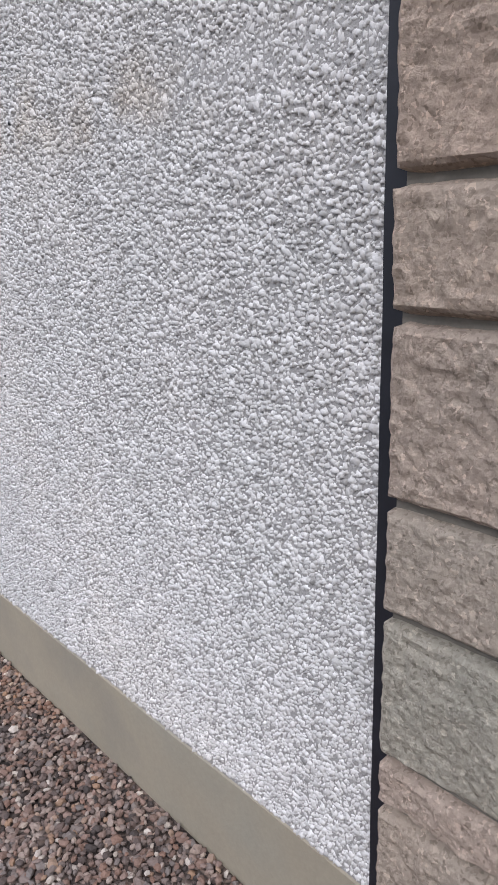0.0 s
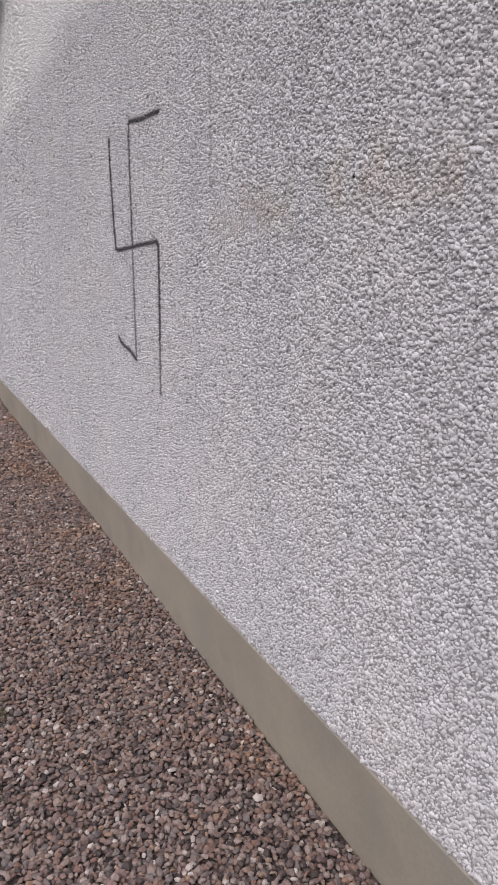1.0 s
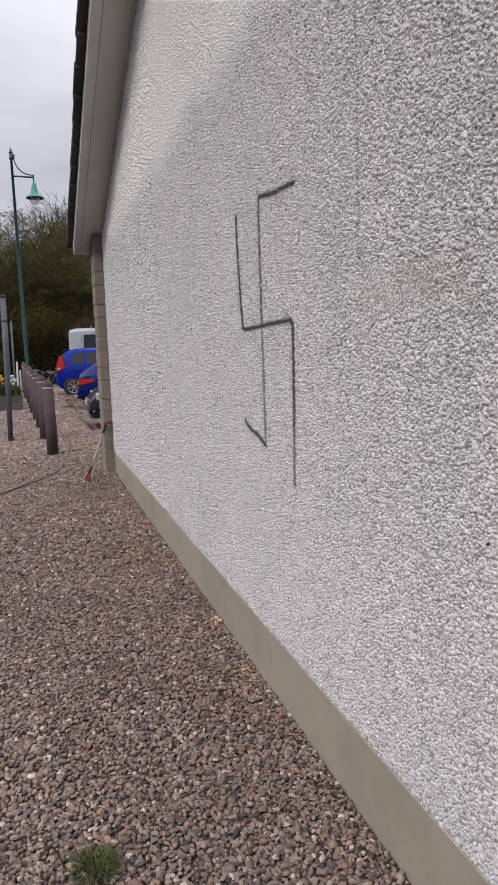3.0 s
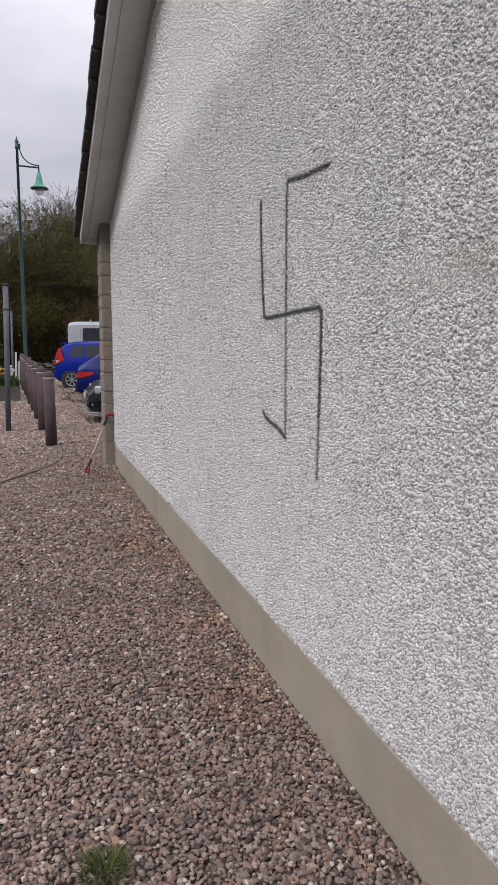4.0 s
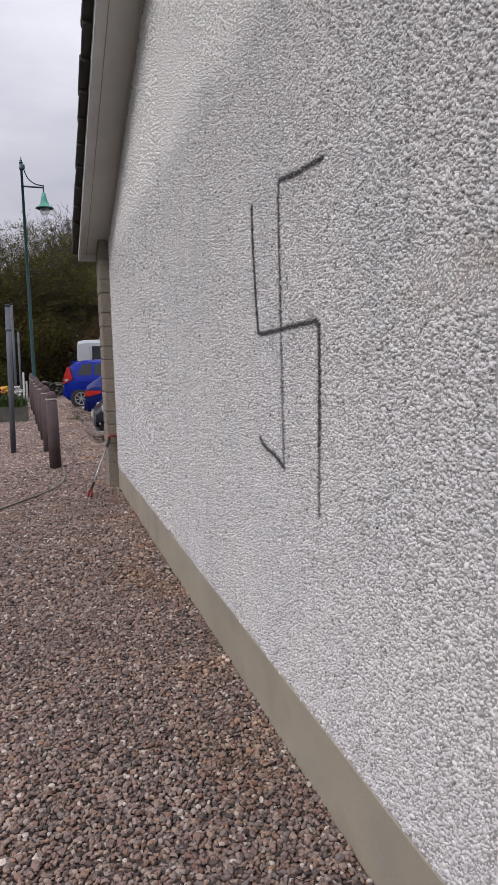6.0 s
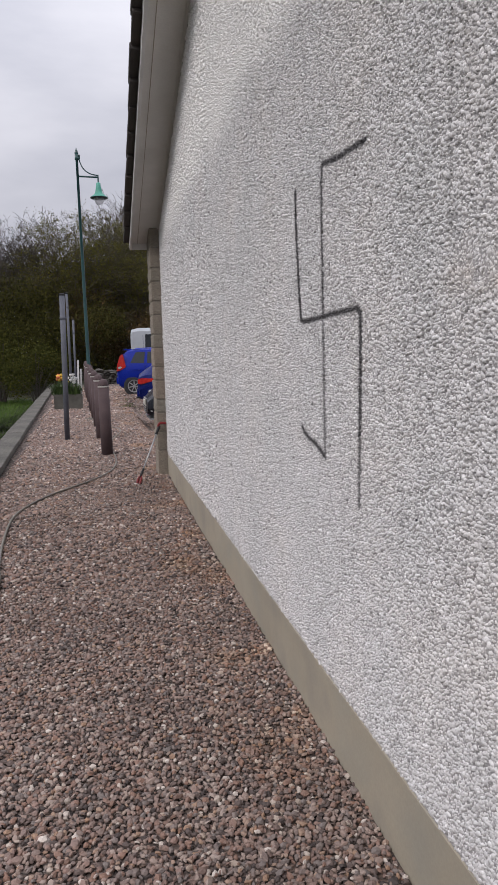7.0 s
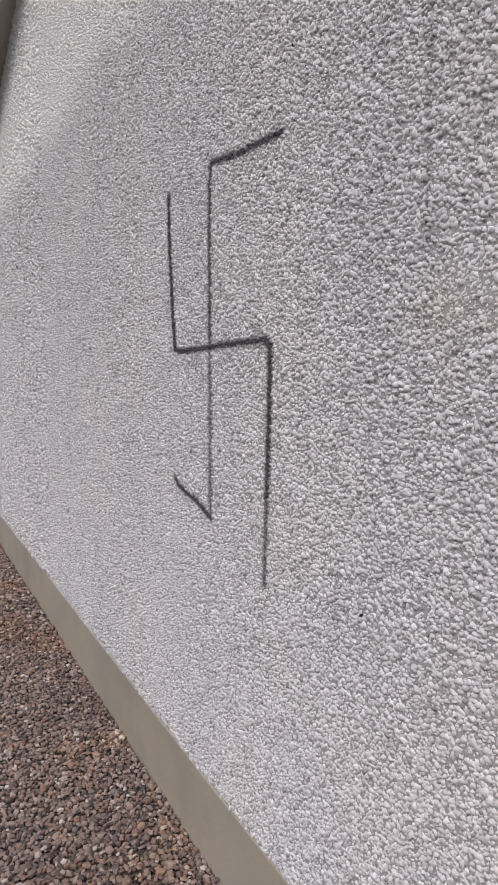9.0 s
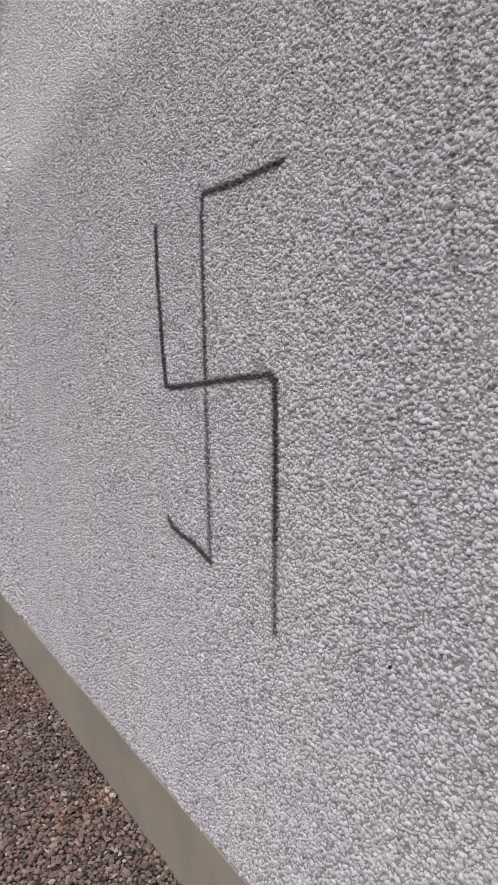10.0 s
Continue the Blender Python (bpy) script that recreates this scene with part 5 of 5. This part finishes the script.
for v in rough_grass.verts:
    v.co.x = -3.6 + v.co.x * 1.35 - 0.02 * v.co.y
    v.co.y = 20.0 + v.co.y * 12.0
    v.co.x += -0.036 * (v.co.y - 20)
    v.co.z += ground_height(v.co.x, v.co.y) - 0.02
tagged(new("rough_grass", finish(rough_grass, "rough_grass", M_MEADOW)), "rough grass on the lower bank", "grass", kind="stuff")

# ---- loose gravel ----
def icosphere(level):
    bm = bmesh.new()
    bmesh.ops.create_icosphere(bm, subdivisions=level, radius=1.0)
    bm.verts.ensure_lookup_table()
    v = np.array([p.co[:] for p in bm.verts])
    f = np.array([[p.index for p in q.verts] for q in bm.faces])
    bm.free()
    return v, f[v[f][:, :, 2].mean(1) > -0.25]


def gravel_field(name, x0, x1, y0, y1, step, size, level, seed):
    """Rounded pebbles strewn over a stretch of the yard."""
    rng = np.random.default_rng(seed)
    bv, bf = icosphere(level)
    nx, ny = int((x1 - x0) / step), int((y1 - y0) / step)
    xx, yy = np.meshgrid(x0 + (np.arange(nx) + 0.5) * step, y0 + (np.arange(ny) + 0.5) * step)
    c = np.stack([xx.ravel(), yy.ravel()], 1) + rng.uniform(-0.5, 0.5, (nx * ny, 2)) * step
    n = len(c)
    s = size * 0.5 * np.clip(rng.lognormal(0, 0.24, n), 0.5, 1.8)
    dims = np.stack([s * rng.uniform(1.0, 1.4, n), s * rng.uniform(0.8, 1.0, n), s * rng.uniform(0.6, 0.9, n)], 1)
    lump = 1 + rng.uniform(-0.2, 0.2, (n, len(bv), 1))
    p = bv[None] * lump * dims[:, None]
    a, t = rng.uniform(0, 2 * np.pi, n), rng.normal(0, 0.65, n)
    ct, st = np.cos(t)[:, None], np.sin(t)[:, None]
    y1_, z1_ = p[:, :, 1] * ct - p[:, :, 2] * st, p[:, :, 1] * st + p[:, :, 2] * ct
    ca, sa = np.cos(a)[:, None], np.sin(a)[:, None]
    x2, y2 = p[:, :, 0] * ca - y1_ * sa, p[:, :, 0] * sa + y1_ * ca
    wall = 0.0 if y0 < 7.7 else 9.0
    keep = c[:, 0] + s * 0.6 < wall
    z = rng.uniform(-0.3, 1.3, n) * size * 0.5 + 0.001
    if y1 > 11.5:
        z += np.array([ground_height(a_, b_) for a_, b_ in c])
    verts = np.stack([c[:, :1] + x2, c[:, 1:] + y2, z[:, None] + z1_], 2)[keep]
    verts[:, :, 0] = np.minimum(verts[:, :, 0], wall - 0.002)
    tris = (np.arange(len(verts))[:, None, None] * len(bv) + bf[None]).reshape(-1, 3)
    tagged(new(name, tri_mesh(name, verts.reshape(-1, 3), tris, M_PEBBLE)), "loose rounded pinkish-grey gravel pebbles", "gravel", kind="stuff")


gravel_field("gravel", -1.0, 0.0, 0.1, 1.9, 0.0115, 0.0140, 1, 1)
gravel_field("gravel", -1.35, 0.0, 1.9, 4.0, 0.0119, 0.0145, 1, 2)
gravel_field("gravel", -1.55, 0.0, 4.0, 7.0, 0.0160, 0.0190, 1, 3)
gravel_field("gravel", -1.65, 0.0, 7.0, 7.7, 0.0205, 0.0232, 1, 4)
gravel_field("gravel", -1.65, 0.35, 7.7, 11.0, 0.0215, 0.0240, 1, 6)
gravel_field("gravel", -1.75, 0.5, 11.0, 14.5, 0.026, 0.027, 1, 5)
gravel_field("gravel", -1.85, 0.8, 14.5, 20.0, 0.036, 0.036, 1, 7)
gravel_field("gravel", -2.0, 1.2, 20.0, 30.0, 0.055, 0.052, 1, 8)
